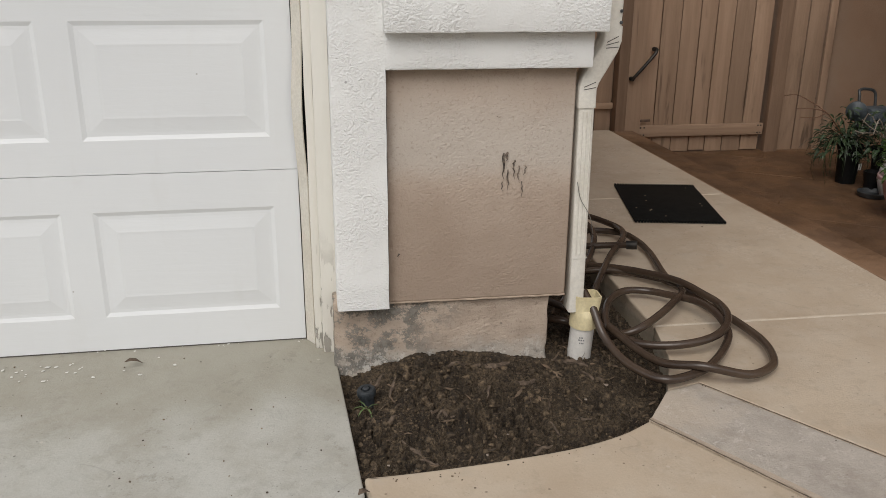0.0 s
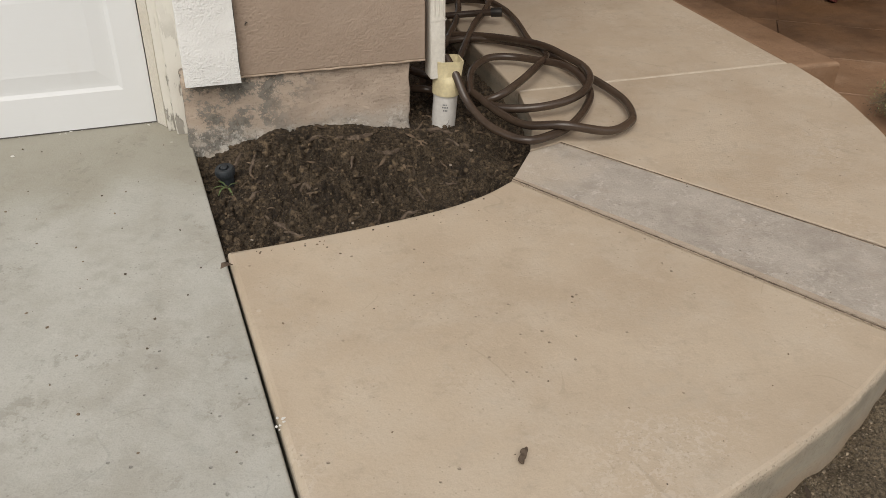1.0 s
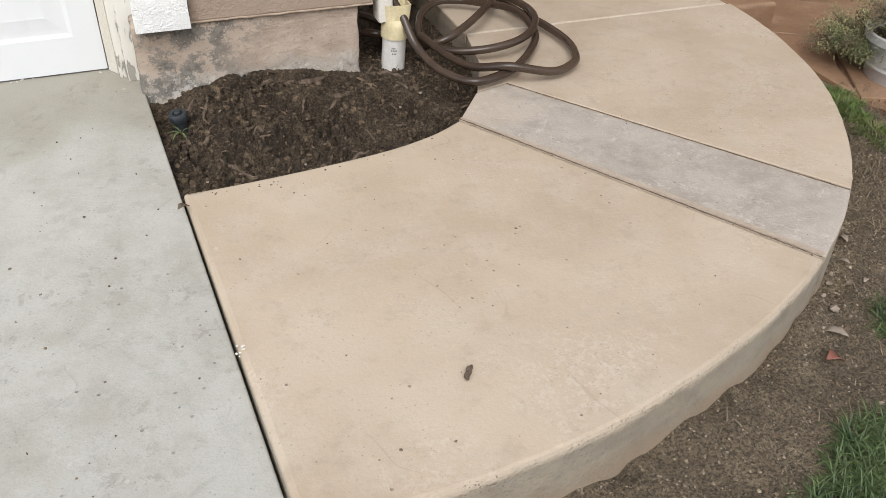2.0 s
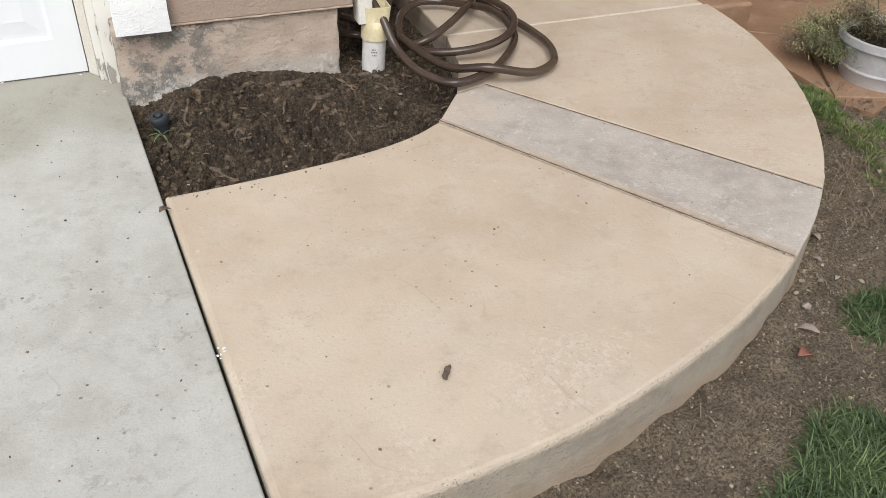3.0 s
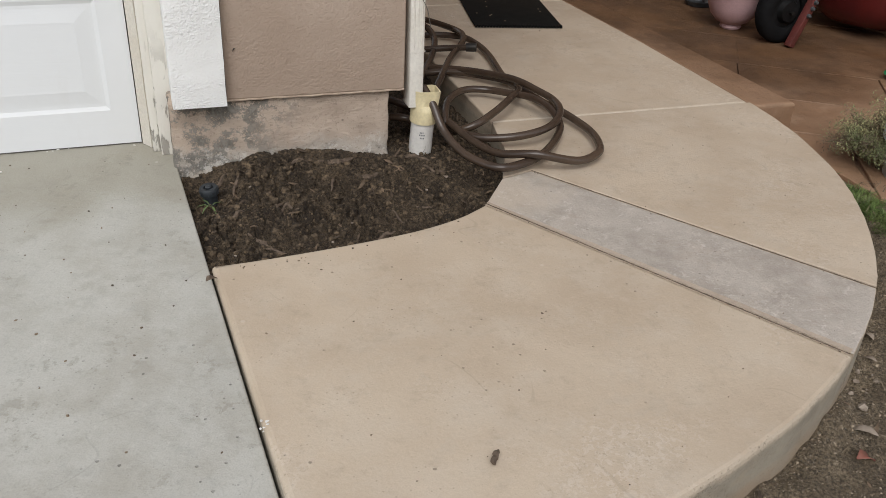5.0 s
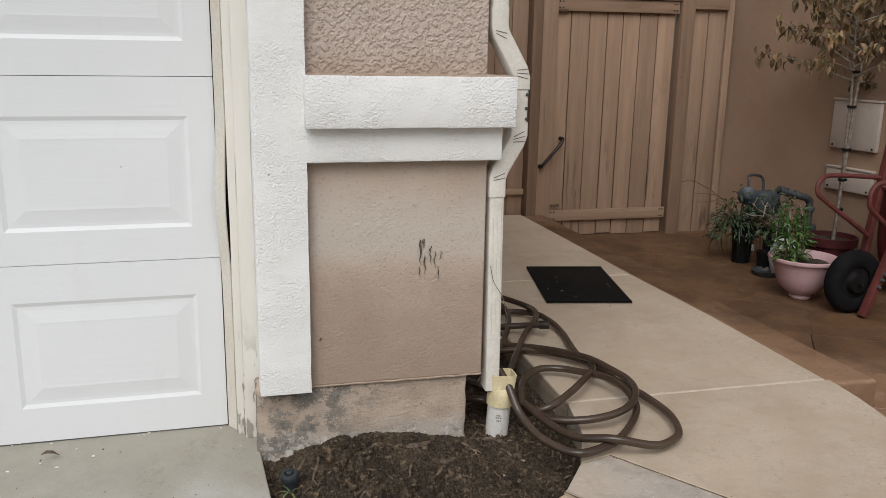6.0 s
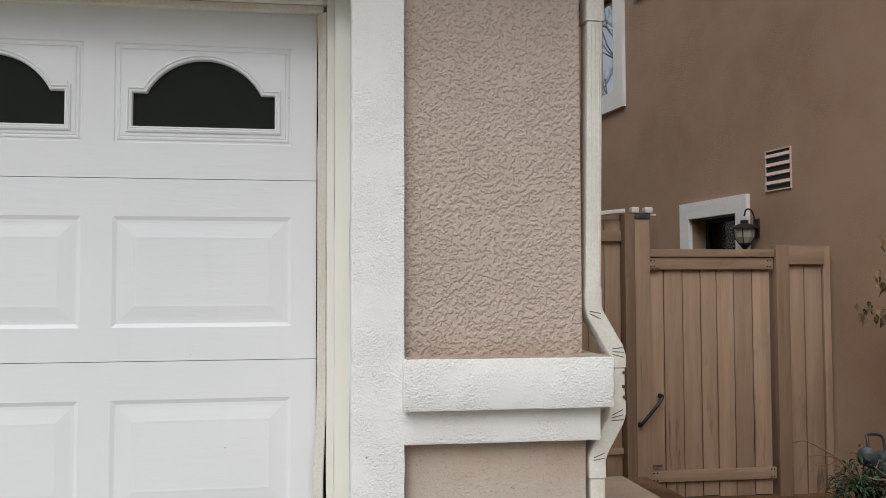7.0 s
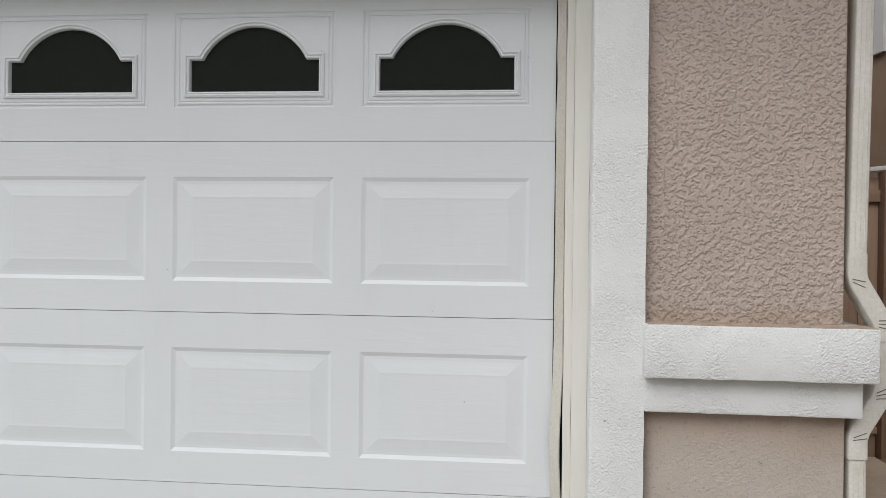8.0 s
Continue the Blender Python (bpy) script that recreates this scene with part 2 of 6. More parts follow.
def wood(name, a, b, along, vary=0.14):
    """Sawn boards: grain along one axis, knots and rain stains."""
    k = Nodes(name, 0.8)
    st = {"z": (1, 1, 0.06), "x": (0.06, 1, 1)}[along]
    c = k.mix(k.ramp(k.noise(26, 5, 0.6, 0.5, st), 0.3, 0.7), a, b)
    c = k.mix(k.mul(k.ramp(k.noise(7, 5, 0.65, 0.3, tuple(1 if v == 1 else 0.25 for v in st)), 0.55, 0.75), 0.55), c, tuple(v * 0.5 for v in b))
    drip = k.mul(k.ramp(k.noise(11, 4, 0.6, 0.6, tuple(1 if v == 1 else 0.12 for v in st)), 0.6, 0.72), k.ramp(k.noise(2.3, 3), 0.45, 0.6))
    c = k.mix(k.mul(drip, 0.75), c, tuple(v * 0.32 for v in b))
    c = k.mix(k.mul(k.ramp(k.cells(4.5), 0.045, 0.02), 0.45), c, tuple(v * 0.35 for v in b))
    c = k.random(c, vary)
    return k.done(c, [(k.noise(70, 4, 0.6, 0.5, st), 0.0025)])


def door_paint():
    k = Nodes("white_door_paint", 0.42)
    c = k.mix(k.ramp(k.noise(1.5, 3), 0.3, 0.7), (0.77, 0.792, 0.804), (0.745, 0.767, 0.782))
    c = k.mix(k.mul(k.ramp(k.noise(14, 4, 0.6, 0.3, (1, 1, 0.25)), 0.55, 0.8), 0.18), c, (0.66, 0.655, 0.63))
    c = k.mix(k.mul(k.ramp(k.cells(6.3), 0.02, 0.012), 0.6), c, (0.35, 0.33, 0.3))
    return k.done(c, [(k.noise(55, 4, 0.6, 0.4, (0.12, 1, 1)), 0.0007), (k.noise(4, 2), 0.003)])


def old_paint():
    k = Nodes("flaking_cream_paint", 0.65)
    c = k.mix(k.ramp(k.noise(6, 4, 0.5, 0, (1, 1, 0.15)), 0.3, 0.7), (0.76, 0.74, 0.69), (0.71, 0.69, 0.63))
    low = k.ramp(k.mul(k.axis(2), k.mul(k.noise(20), 0.2), "ADD"), 0.5, 0.2)
    chip = k.mul(k.ramp(k.noise(38, 5, 0.6, 0.4, (1, 1, 0.22)), 0.54, 0.575), low)
    c = k.mix(k.mul(chip, 0.75), c, (0.26, 0.24, 0.21))
    return k.done(c, [(chip, -0.002), (k.noise(60, 4, 0.6, 0, (1, 1, 0.1)), 0.0014)])


def glass(name, tint):
    k = Nodes(name, 0.02)
    k.b.inputs["Transmission Weight"].default_value = 1.0
    k.b.inputs["IOR"].default_value = 1.45
    k.b.inputs["Base Color"].default_value = (*tint, 1)
    return k.m


M_TRIM, M_LACE, M_LOW, M_FAR, M_FOOT = trim_stucco(), lace_stucco(), low_stucco(), far_stucco(), footing()
M_DRIVE = concrete("grey_driveway_concrete", (0.483, 0.477, 0.437), (0.428, 0.421, 0.382), (0.345, 0.323, 0.273), 1.8, stained=True)
M_SLAB = concrete("tan_path_concrete", (0.542, 0.449, 0.343), (0.455, 0.363, 0.268), (0.55, 0.474, 0.381), 2.3, 0.55, 0.72, 0.15, 0.0012, True)
M_BORDER = concrete("sandy_border_concrete", (0.5, 0.41, 0.325), (0.42, 0.34, 0.265), (0.53, 0.455, 0.37), 6.0, 0.7, 0.9, 0.35, 0.003)
M_BAND = concrete("grey_band_concrete", (0.47, 0.422, 0.37), (0.35, 0.308, 0.266), (0.53, 0.48, 0.42), 7.0, 0.6, 0.9, 0.35, 0.0025, True, scuffed=True)
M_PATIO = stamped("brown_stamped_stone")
M_ARRIS = plain("worn_step_arris", (0.33, 0.21, 0.13), (0.25, 0.155, 0.096), 14, 0.7, depth=0.002)
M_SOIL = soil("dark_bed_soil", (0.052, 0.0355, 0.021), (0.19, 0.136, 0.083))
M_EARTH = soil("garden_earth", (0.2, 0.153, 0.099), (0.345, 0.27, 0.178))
M_FENCE = wood("cedar_fence_upright", (0.385, 0.262, 0.18), (0.315, 0.21, 0.14), "z", 0.13)
M_POST = wood("dark_cedar_post", (0.235, 0.152, 0.1), (0.18, 0.115, 0.075), "z")
M_RAIL = wood("cedar_fence_rail", (0.375, 0.253, 0.17), (0.31, 0.205, 0.136), "x")
M_DOOR, M_OLD = door_paint(), old_paint()
M_STRIP = plain("beige_vinyl_strip", (0.66, 0.61, 0.52), (0.72, 0.69, 0.62), 5, 0.5)
M_SPOUT = plain("cream_spout_paint", (0.76, 0.735, 0.67), (0.70, 0.67, 0.60), 9, 0.45)
M_CRIMP = plain("dark_crimp", (0.12, 0.11, 0.10), (0.18, 0.17, 0.15), 30)
M_PVC = plain("white_pvc", (0.74, 0.72, 0.68), (0.66, 0.64, 0.6), 20, 0.4)
M_ADAPT = plain("yellowed_plastic", (0.73, 0.64, 0.4), (0.66, 0.57, 0.36), 15, 0.45)
M_INK = plain("grey_ink", (0.2, 0.2, 0.2), (0.25, 0.25, 0.25))
M_HOSE = plain("brown_rubber_hose", (0.048, 0.032, 0.023), (0.078, 0.053, 0.037), 6, 0.27, fine=200)
M_GREENHOSE = plain("green_hose_plastic", (0.02, 0.2, 0.07), (0.03, 0.25, 0.09), 6, 0.4)
M_MAT = plain("black_rubber_mat", (0.004, 0.005, 0.005), (0.008, 0.009, 0.009), 30, 0.7)
M_MAT.node_tree.nodes["Principled BSDF"].inputs["Specular IOR Level"].default_value = 0.15
M_SPRINKLER = plain("dark_grey_plastic", (0.022, 0.026, 0.03), (0.036, 0.043, 0.05), 40, 0.5)
M_BLACK = plain("black_plastic", (0.008, 0.008, 0.008), (0.014, 0.014, 0.015), 12, 0.45)
M_RUST = plain("rusty_iron", (0.15, 0.095, 0.065), (0.09, 0.06, 0.045), 30, 0.8)
M_IRON = plain("black_iron", (0.025, 0.024, 0.023), (0.05, 0.045, 0.04), 25, 0.5, 0.6)
# Near-black paint that stands in for shade in rooms, recesses and gaps.
M_SHADE = plain("painted_shade", (0.018, 0.024, 0.023), (0.026, 0.033, 0.031), 3, 0.9)
# Half-opaque dark base colours in the dim reflection and interior of the panes.
M_GLASS = glass("darkened_window_glass", (0.03, 0.04, 0.037))
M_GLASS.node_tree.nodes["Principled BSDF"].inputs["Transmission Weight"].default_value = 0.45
M_DULLPANE = glass("dull_pane", (0.5, 0.52, 0.5))
M_DULLPANE.node_tree.nodes["Principled BSDF"].inputs["IOR"].default_value = 1.18
M_MIRROR_GLASS = plain("reflecting_pane", (0.33, 0.36, 0.38), (0.37, 0.4, 0.41), 2, 0.02, 1.0, depth=0.0)
M_STAIN = plain("black_drip_stain", (0.05, 0.042, 0.035), (0.2, 0.155, 0.12), 90, 0.8)
M_CHIP = plain("wood_chip", (0.15, 0.105, 0.068), (0.07, 0.048, 0.032), 30, 0.9, isle=0.5)
M_CLOD = plain("soil_clod", (0.034, 0.0235, 0.0142), (0.14, 0.1, 0.061), 75, 0.95, fine=190, depth=0.005, isle=0.35)
M_DRYLEAF = plain("dry_leaf", (0.24, 0.13, 0.075), (0.16, 0.09, 0.055), 40, 0.8)
M_GRASS = plain("grass_blade", (0.05, 0.088, 0.027), (0.1, 0.14, 0.05), 9, 0.6, isle=0.5)
M_LAWN = plain("fresh_grass_blade", (0.085, 0.135, 0.03), (0.16, 0.2, 0.058), 9, 0.6, isle=0.4)
M_STRAW = plain("dry_grass", (0.2, 0.155, 0.1), (0.135, 0.102, 0.066), 20, 0.8, isle=0.4)
M_LEAF = plain("lush_leaf", (0.04, 0.095, 0.018), (0.07, 0.14, 0.027), 25, 0.5, isle=0.35)
M_DARKLEAF = plain("dark_leaf", (0.02, 0.04, 0.017), (0.038, 0.066, 0.026), 25, 0.5, isle=0.4)
M_SHRUB = plain("grey_green_leaf", (0.2, 0.23, 0.105), (0.37, 0.345, 0.17), 15, 0.7, isle=0.45)
M_AUTUMN = plain("olive_brown_leaf", (0.16, 0.12, 0.05), (0.21, 0.125, 0.065), 12, 0.6, isle=0.5)
M_BARK = plain("pale_bark", (0.3, 0.26, 0.21), (0.18, 0.15, 0.12), 40, 0.9, depth=0.003)
M_PINK = plain("pink_plastic_pot", (0.6, 0.4, 0.41), (0.53, 0.345, 0.355), 6, 0.5)
M_MAROON = plain("maroon_plastic_pot", (0.09, 0.018, 0.02), (0.06, 0.014, 0.016), 10, 0.45)
M_WHITEPOT = plain("scuffed_white_pot", (0.55, 0.54, 0.53), (0.45, 0.45, 0.46), 12, 0.5)
M_RED = plain("faded_red_enamel", (0.12, 0.012, 0.011), (0.08, 0.009, 0.009), 7, 0.4)
M_REDBAR = plain("worn_red_enamel", (0.15, 0.038, 0.032), (0.1, 0.027, 0.023), 25, 0.55)
M_TYRE = plain("black_tyre_rubber", (0.006, 0.006, 0.0065), (0.01, 0.01, 0.011), 15, 0.9)
for dull in (M_TYRE, M_BLACK):
    dull.node_tree.nodes["Principled BSDF"].inputs["Specular IOR Level"].default_value = 0.15
M_STEEL = plain("galvanised_steel", (0.1, 0.107, 0.112), (0.06, 0.066, 0.07), 20, 0.5, 0.4)
M_METER = plain("blue_grey_paint", (0.07, 0.085, 0.097), (0.045, 0.058, 0.068), 14, 0.5)
M_BOX = plain("pale_utility_paint", (0.56, 0.49, 0.43), (0.5, 0.435, 0.38), 6, 0.6)
M_WHITE = plain("white_paint", (0.72, 0.71, 0.68), (0.65, 0.64, 0.6), 12, 0.6)
M_VENT = plain("pale_pink_vent_paint", (0.66, 0.53, 0.47), (0.6, 0.47, 0.41), 12, 0.7)
M_FLAKE = plain("white_paint_flake", (0.75, 0.74, 0.7), (0.68, 0.66, 0.62), 30, 0.6)
M_SPECK = plain("dark_debris", (0.11, 0.08, 0.055), (0.19, 0.145, 0.1), 60, 0.9, isle=0.5)
M_JOINT = plain("dark_joint_sand", (0.2, 0.155, 0.115), (0.1, 0.075, 0.055), 40, 0.9, depth=0.002)
M_DUST = plain("sandy_dust", (0.5, 0.4, 0.31), (0.4, 0.31, 0.24), 40, 0.95, depth=0.002)
M_MORTAR = plain("cream_mortar", (0.72, 0.64, 0.53), (0.62, 0.54, 0.43), 25, 0.9)
M_ROOF = plain("brown_roof_tile", (0.2, 0.13, 0.1), (0.15, 0.1, 0.075), 6, 0.85)
M_SOFFIT = plain("tan_soffit", (0.42, 0.34, 0.28), (0.36, 0.29, 0.24), 5, 0.8)
M_LANTERN = plain("milky_lantern_glass", (0.42, 0.4, 0.36), (0.36, 0.34, 0.3), 15, 0.15)


# ---- mesh helpers ----
def box(bm, x0, x1, y0, y1, z0, z1, bev=0.0, m=None):
    r = bmesh.ops.create_cube(bm, size=1)
    vs = r["verts"]
    for v in vs:
        v.co = Vector((x0 + (v.co.x + 0.5) * (x1 - x0), y0 + (v.co.y + 0.5) * (y1 - y0), z0 + (v.co.z + 0.5) * (z1 - z0)))
    if bev:
        es = list({e for v in vs for e in v.link_edges})
        vs = bmesh.ops.bevel(bm, geom=es, offset=bev, segments=2, profile=0.5, affect="EDGES")["verts"]
    if m is not None:
        bmesh.ops.transform(bm, matrix=m, verts=vs)
    return vs


def boxed(*a, **k):
    bm = bmesh.new()
    box(bm, *a, **k)
    return bm


def spline(pts, n=8):
    """Points of a smooth curve through pts."""
    p = [Vector(q) for q in pts]
    p = [p[0] * 2 - p[1]] + p + [p[-1] * 2 - p[-2]]
    out = []
    for i in range(1, len(p) - 2):
        for j in range(n):
            t = j / n
            a, b, c, d = p[i - 1], p[i], p[i + 1], p[i + 2]
            out.append(0.5 * ((2 * b) + (c - a) * t + (2 * a - 5 * b + 4 * c - d) * t * t + (3 * b - a - 3 * c + d) * t ** 3))
    return out + [p[-2]]


def tube(bm, pts, r, seg=8, cap=True):
    """A round tube along pts; r is one radius or one per point."""
    pts = [Vector(p) for p in pts]
    rs = r if isinstance(r, (list, tuple)) else [r] * len(pts)
    up, rings = None, []
    for i, p in enumerate(pts):
        d = (pts[min(i + 1, len(pts) - 1)] - pts[max(i - 1, 0)]).normalized()
        if up is None:
            up = d.orthogonal().normalized()
        up = (up - d * up.dot(d)).normalized()
        side = d.cross(up)
        rings.append([bm.verts.new(p + (up * math.cos(a) + side * math.sin(a)) * rs[i]) for a in (2 * math.pi * j / seg for j in range(seg))])
    for a, b in zip(rings, rings[1:]):
        for j in range(seg):
            bm.faces.new((a[j], a[(j + 1) % seg], b[(j + 1) % seg], b[j]))
    if cap:
        bm.faces.new(rings[0][::-1])
        bm.faces.new(rings[-1])
    return bm


def tubed(*a, **k):
    return tube(bmesh.new(), *a, **k)


def lathe(bm, prof, m, seg=24):
    """Turn a profile of (radius, height) about the z axis of the pose m."""
    rings = []
    for r, z in prof:
        rings.append([bm.verts.new(m @ Vector((r * math.cos(2 * math.pi * j / seg), r * math.sin(2 * math.pi * j / seg), z))) for j in range(seg)])
    for a, b in zip(rings, rings[1:]):
        for j in range(seg):
            bm.faces.new((a[j], a[(j + 1) % seg], b[(j + 1) % seg], b[j]))
    for ring, flip in ((rings[0], True), (rings[-1], False)):
        if (ring[0].co - ring[seg // 2].co).length > 1e-5:
            bm.faces.new(ring[::-1] if flip else ring)
    return bm


def lathed(*a, **k):
    return lathe(bmesh.new(), *a, **k)


def prism(bm, pts, z0, top, bev=0.0):
    """A plate over the outline pts (x, y), from z0 up to top(x, y), its upper rim rounded."""
    lo = [bm.verts.new((x, y, z0)) for x, y in pts]
    hi = [bm.verts.new((x, y, top(x, y))) for x, y in pts]
    n = len(pts)
    f = bm.faces.new(hi)
    bm.faces.new(lo[::-1])
    for i in range(n):
        bm.faces.new((lo[i], lo[(i + 1) % n], hi[(i + 1) % n], hi[i]))
    bmesh.ops.recalc_face_normals(bm, faces=bm.faces)
    if bev:
        bmesh.ops.bevel(bm, geom=list(f.edges), offset=bev, segments=3, profile=0.5, affect="EDGES")
    return bm


def pierced(bm, x0, x1, z0, z1, y0, y1, holes):
    """A wall in the xz plane from y0 to y1 with rectangular holes (x0, x1, z0, z1) right through it."""
    xs = sorted({x0, x1, *[v for h in holes for v in h[:2]]})
    zs = sorted({z0, z1, *[v for h in holes for v in h[2:]]})
    solid = lambda i, j: 0 <= i < len(xs) - 1 and 0 <= j < len(zs) - 1 and not any(
        h[0] < (xs[i] + xs[i + 1]) / 2 < h[1] and h[2] < (zs[j] + zs[j + 1]) / 2 < h[3] for h in holes)
    quad = lambda *c: bm.faces.new([bm.verts.new(v) for v in c])
    for i in range(len(xs) - 1):
        for j in range(len(zs) - 1):
            if not solid(i, j):
                continue
            a, b, c, d = xs[i], xs[i + 1], zs[j], zs[j + 1]
            quad((a, y0, c), (b, y0, c), (b, y0, d), (a, y0, d))
            quad((a, y1, c), (a, y1, d), (b, y1, d), (b, y1, c))
            if not solid(i - 1, j):
                quad((a, y0, c), (a, y0, d), (a, y1, d), (a, y1, c))
            if not solid(i + 1, j):
                quad((b, y0, c), (b, y1, c), (b, y1, d), (b, y0, d))
            if not solid(i, j - 1):
                quad((a, y0, c), (a, y1, c), (b, y1, c), (b, y0, c))
            if not solid(i, j + 1):
                quad((a, y0, d), (b, y0, d), (b, y1, d), (a, y1, d))
    bmesh.ops.remove_doubles(bm, verts=bm.verts, dist=1e-5)
    return bm


def shake(bm, amp, scale=20.0, axes=(1, 1, 1)):
    """Uneven the vertices by smooth noise."""
    for v in bm.verts:
        n = noise.noise_vector(v.co * scale)
        v.co += Vector((n.x * axes[0], n.y * axes[1], n.z * axes[2])) * amp
    return bm


def cut_fine(bm, step):
    """Split long edges so that edges can be worn."""
    for _ in range(5):
        es = [e for e in bm.edges if e.calc_length() > step]
        if not es:
            break
        bmesh.ops.subdivide_edges(bm, edges=es, cuts=1, use_grid_fill=True)
    return bm


def relief(u, v, scale, octaves=4, gain=0.55, seed=0):
    """Fractal gradient noise over arrays u, v in metres, about -1 to 1."""
    rng = np.random.RandomState(seed)
    turn = rng.rand(256, 256) * 2 * np.pi
    total, amp, peak = 0.0, 1.0, 0.0
    for o in range(octaves):
        f, c, s_ = scale * 2.03 ** o, math.cos(o * 1.1), math.sin(o * 1.1)
        x, y = (u * c - v * s_) * f + 91.7 * (o + 1), (u * s_ + v * c) * f + 47.3 * (o + 1)
        xi, yi = np.floor(x).astype(int), np.floor(y).astype(int)
        xf, yf = x - xi, y - yi

        def corner(i, j):
            a = turn[(xi + i) % 256, (yi + j) % 256]
            return np.cos(a) * (xf - i) + np.sin(a) * (yf - j)

        sx, sy = xf * xf * xf * (xf * (xf * 6 - 15) + 10), yf * yf * yf * (yf * (yf * 6 - 15) + 10)
        low = corner(0, 0) * (1 - sx) + corner(1, 0) * sx
        high = corner(0, 1) * (1 - sx) + corner(1, 1) * sx
        total = total + amp * (low * (1 - sy) + high * sy) * 1.5
        peak += amp
        amp *= gain
    return total / peak


def soft_step(a, lo, hi):
    t = np.clip((a - lo) / (hi - lo), 0, 1)
    return t * t * (3 - 2 * t)


def rough_face(name, x0, x1, z0, z1, y, step, height, material, parent, label):
    """A plastered face in the xz plane with modelled relief, its rims running back into the wall."""
    nx, nz = int((x1 - x0) / step) + 1, int((z1 - z0) / step) + 1
    u, v = np.meshgrid(np.linspace(x0, x1, nx), np.linspace(z0, z1, nz))
    h = height(u, v)
    rim_ = np.minimum(np.minimum(u - x0, x1 - u), np.minimum(v - z0, z1 - v))
    h = h * soft_step(rim_, -0.002, 0.006) - 0.008 * (1 - soft_step(rim_, -0.001, 0.004))
    verts = np.stack([u, y - h, v], axis=-1).reshape(-1, 3)
    n = np.arange(nx * nz).reshape(nz, nx)
    faces = np.stack([n[:-1, :-1], n[:-1, 1:], n[1:, 1:], n[1:, :-1]], axis=-1).reshape(-1, 4)
    ob = from_faces(name, verts.tolist(), faces.tolist(), material, parent)
    ob.data.shade_smooth()
    return tagged(ob, label)


def base_of(ob):
    p = Vector()
    while ob:
        p += ob.location
        ob = ob.parent
    return p


def mesh_of(name, bm, material, smooth=None):
    me = bpy.data.meshes.new(name)
    bmesh.ops.recalc_face_normals(bm, faces=bm.faces)
    bm.to_mesh(me)
    bm.free()
    me.materials.append(material)
    if smooth is not None:
        me.shade_smooth()
        me.set_sharp_from_angle(angle=radians(smooth))
    return me


def part(name, bm, material, parent, label="", smooth=40):
    """One mesh object, drawn in world coordinates, under a thing or a part."""
    bmesh.ops.translate(bm, verts=bm.verts, vec=-base_of(parent))
    ob = new(name, mesh_of(name, bm, material, smooth))
    ob.parent = parent
    return tagged(ob, label)


def thing(name, x, y, z, label, category, group="", kind=""):
    ob = new(name)
    ob.location = (x, y, z)
    ob.empty_display_size = 0.1
    return tagged(ob, label, category, group, kind)


def single(name, bm, material, label, category, group="", kind="", smooth=40):
    """A thing of one mesh, its origin at its base."""
    lo = [min(v.co[i] for v in bm.verts) for i in range(3)]
    hi = [max(v.co[i] for v in bm.verts) for i in range(3)]
    c = Vector(((lo[0] + hi[0]) / 2, (lo[1] + hi[1]) / 2, lo[2]))
    bmesh.ops.translate(bm, verts=bm.verts, vec=-c)
    ob = new(name, mesh_of(name, bm, material, smooth))
    ob.location = c
    return tagged(ob, label, category, group, kind)


def from_faces(name, verts, faces, material, parent=None):
    """A mesh straight from generated vertices, for stuff too fine to build face by face."""
    me = bpy.data.meshes.new(name)
    me.from_pydata(verts, [], faces)
    me.materials.append(material)
    ob = new(name, me)
    if parent:
        ob.parent = parent
        ob.location = -base_of(parent)
    return ob


rnd = random.Random(7)
slab_top = lambda x, y: -0.015 + 0.012 * y
drive_top = lambda x, y: -0.013 + 0.035 * min(y, 0.0)
PATIO_Z, EARTH_Z = -0.15, -0.165

# ---- the ground ----
def earth_height(x, y):
    h = EARTH_Z - 0.05
    if -0.5 < x < 5 and -4.5 < y < 0.5:
        p = Vector((x, y, 0))
        near = max(0.0, 1 - abs(math.hypot(x - 0.515, y + 0.08) - 1.66) / 0.14)
        h += near * (0.014 + 0.04 * noise.noise(p * 3.7) + 0.03 * noise.noise(p * 11))
        h += 0.04 + 0.022 * noise.noise(p * 2.1) + 0.012 * noise.noise(p * 9) + 0.006 * noise.noise(p * 27)
        if x > 2.05 and y > -1.0:
            h += 0.034 * min(1.0, (x - 2.05) / 0.1) * min(1.0, (y + 1.0) / 0.15) * max(0.0, min(1.0, (2.31 - x) / 0.05))
        if -2.3 < y and x < 2.7:
            w = p + noise.noise_vector(p * 26) * 0.012
            lumpy = max(0.0, min(1.0, 0.2 + 0.6 * near + 1.3 * noise.noise(p * 4.5)))
            h += 0.016 * lumpy * (0.5 - noise.voronoi(w * 20)[0][0]) + 0.0035 * noise.noise(p * 60)
    return h


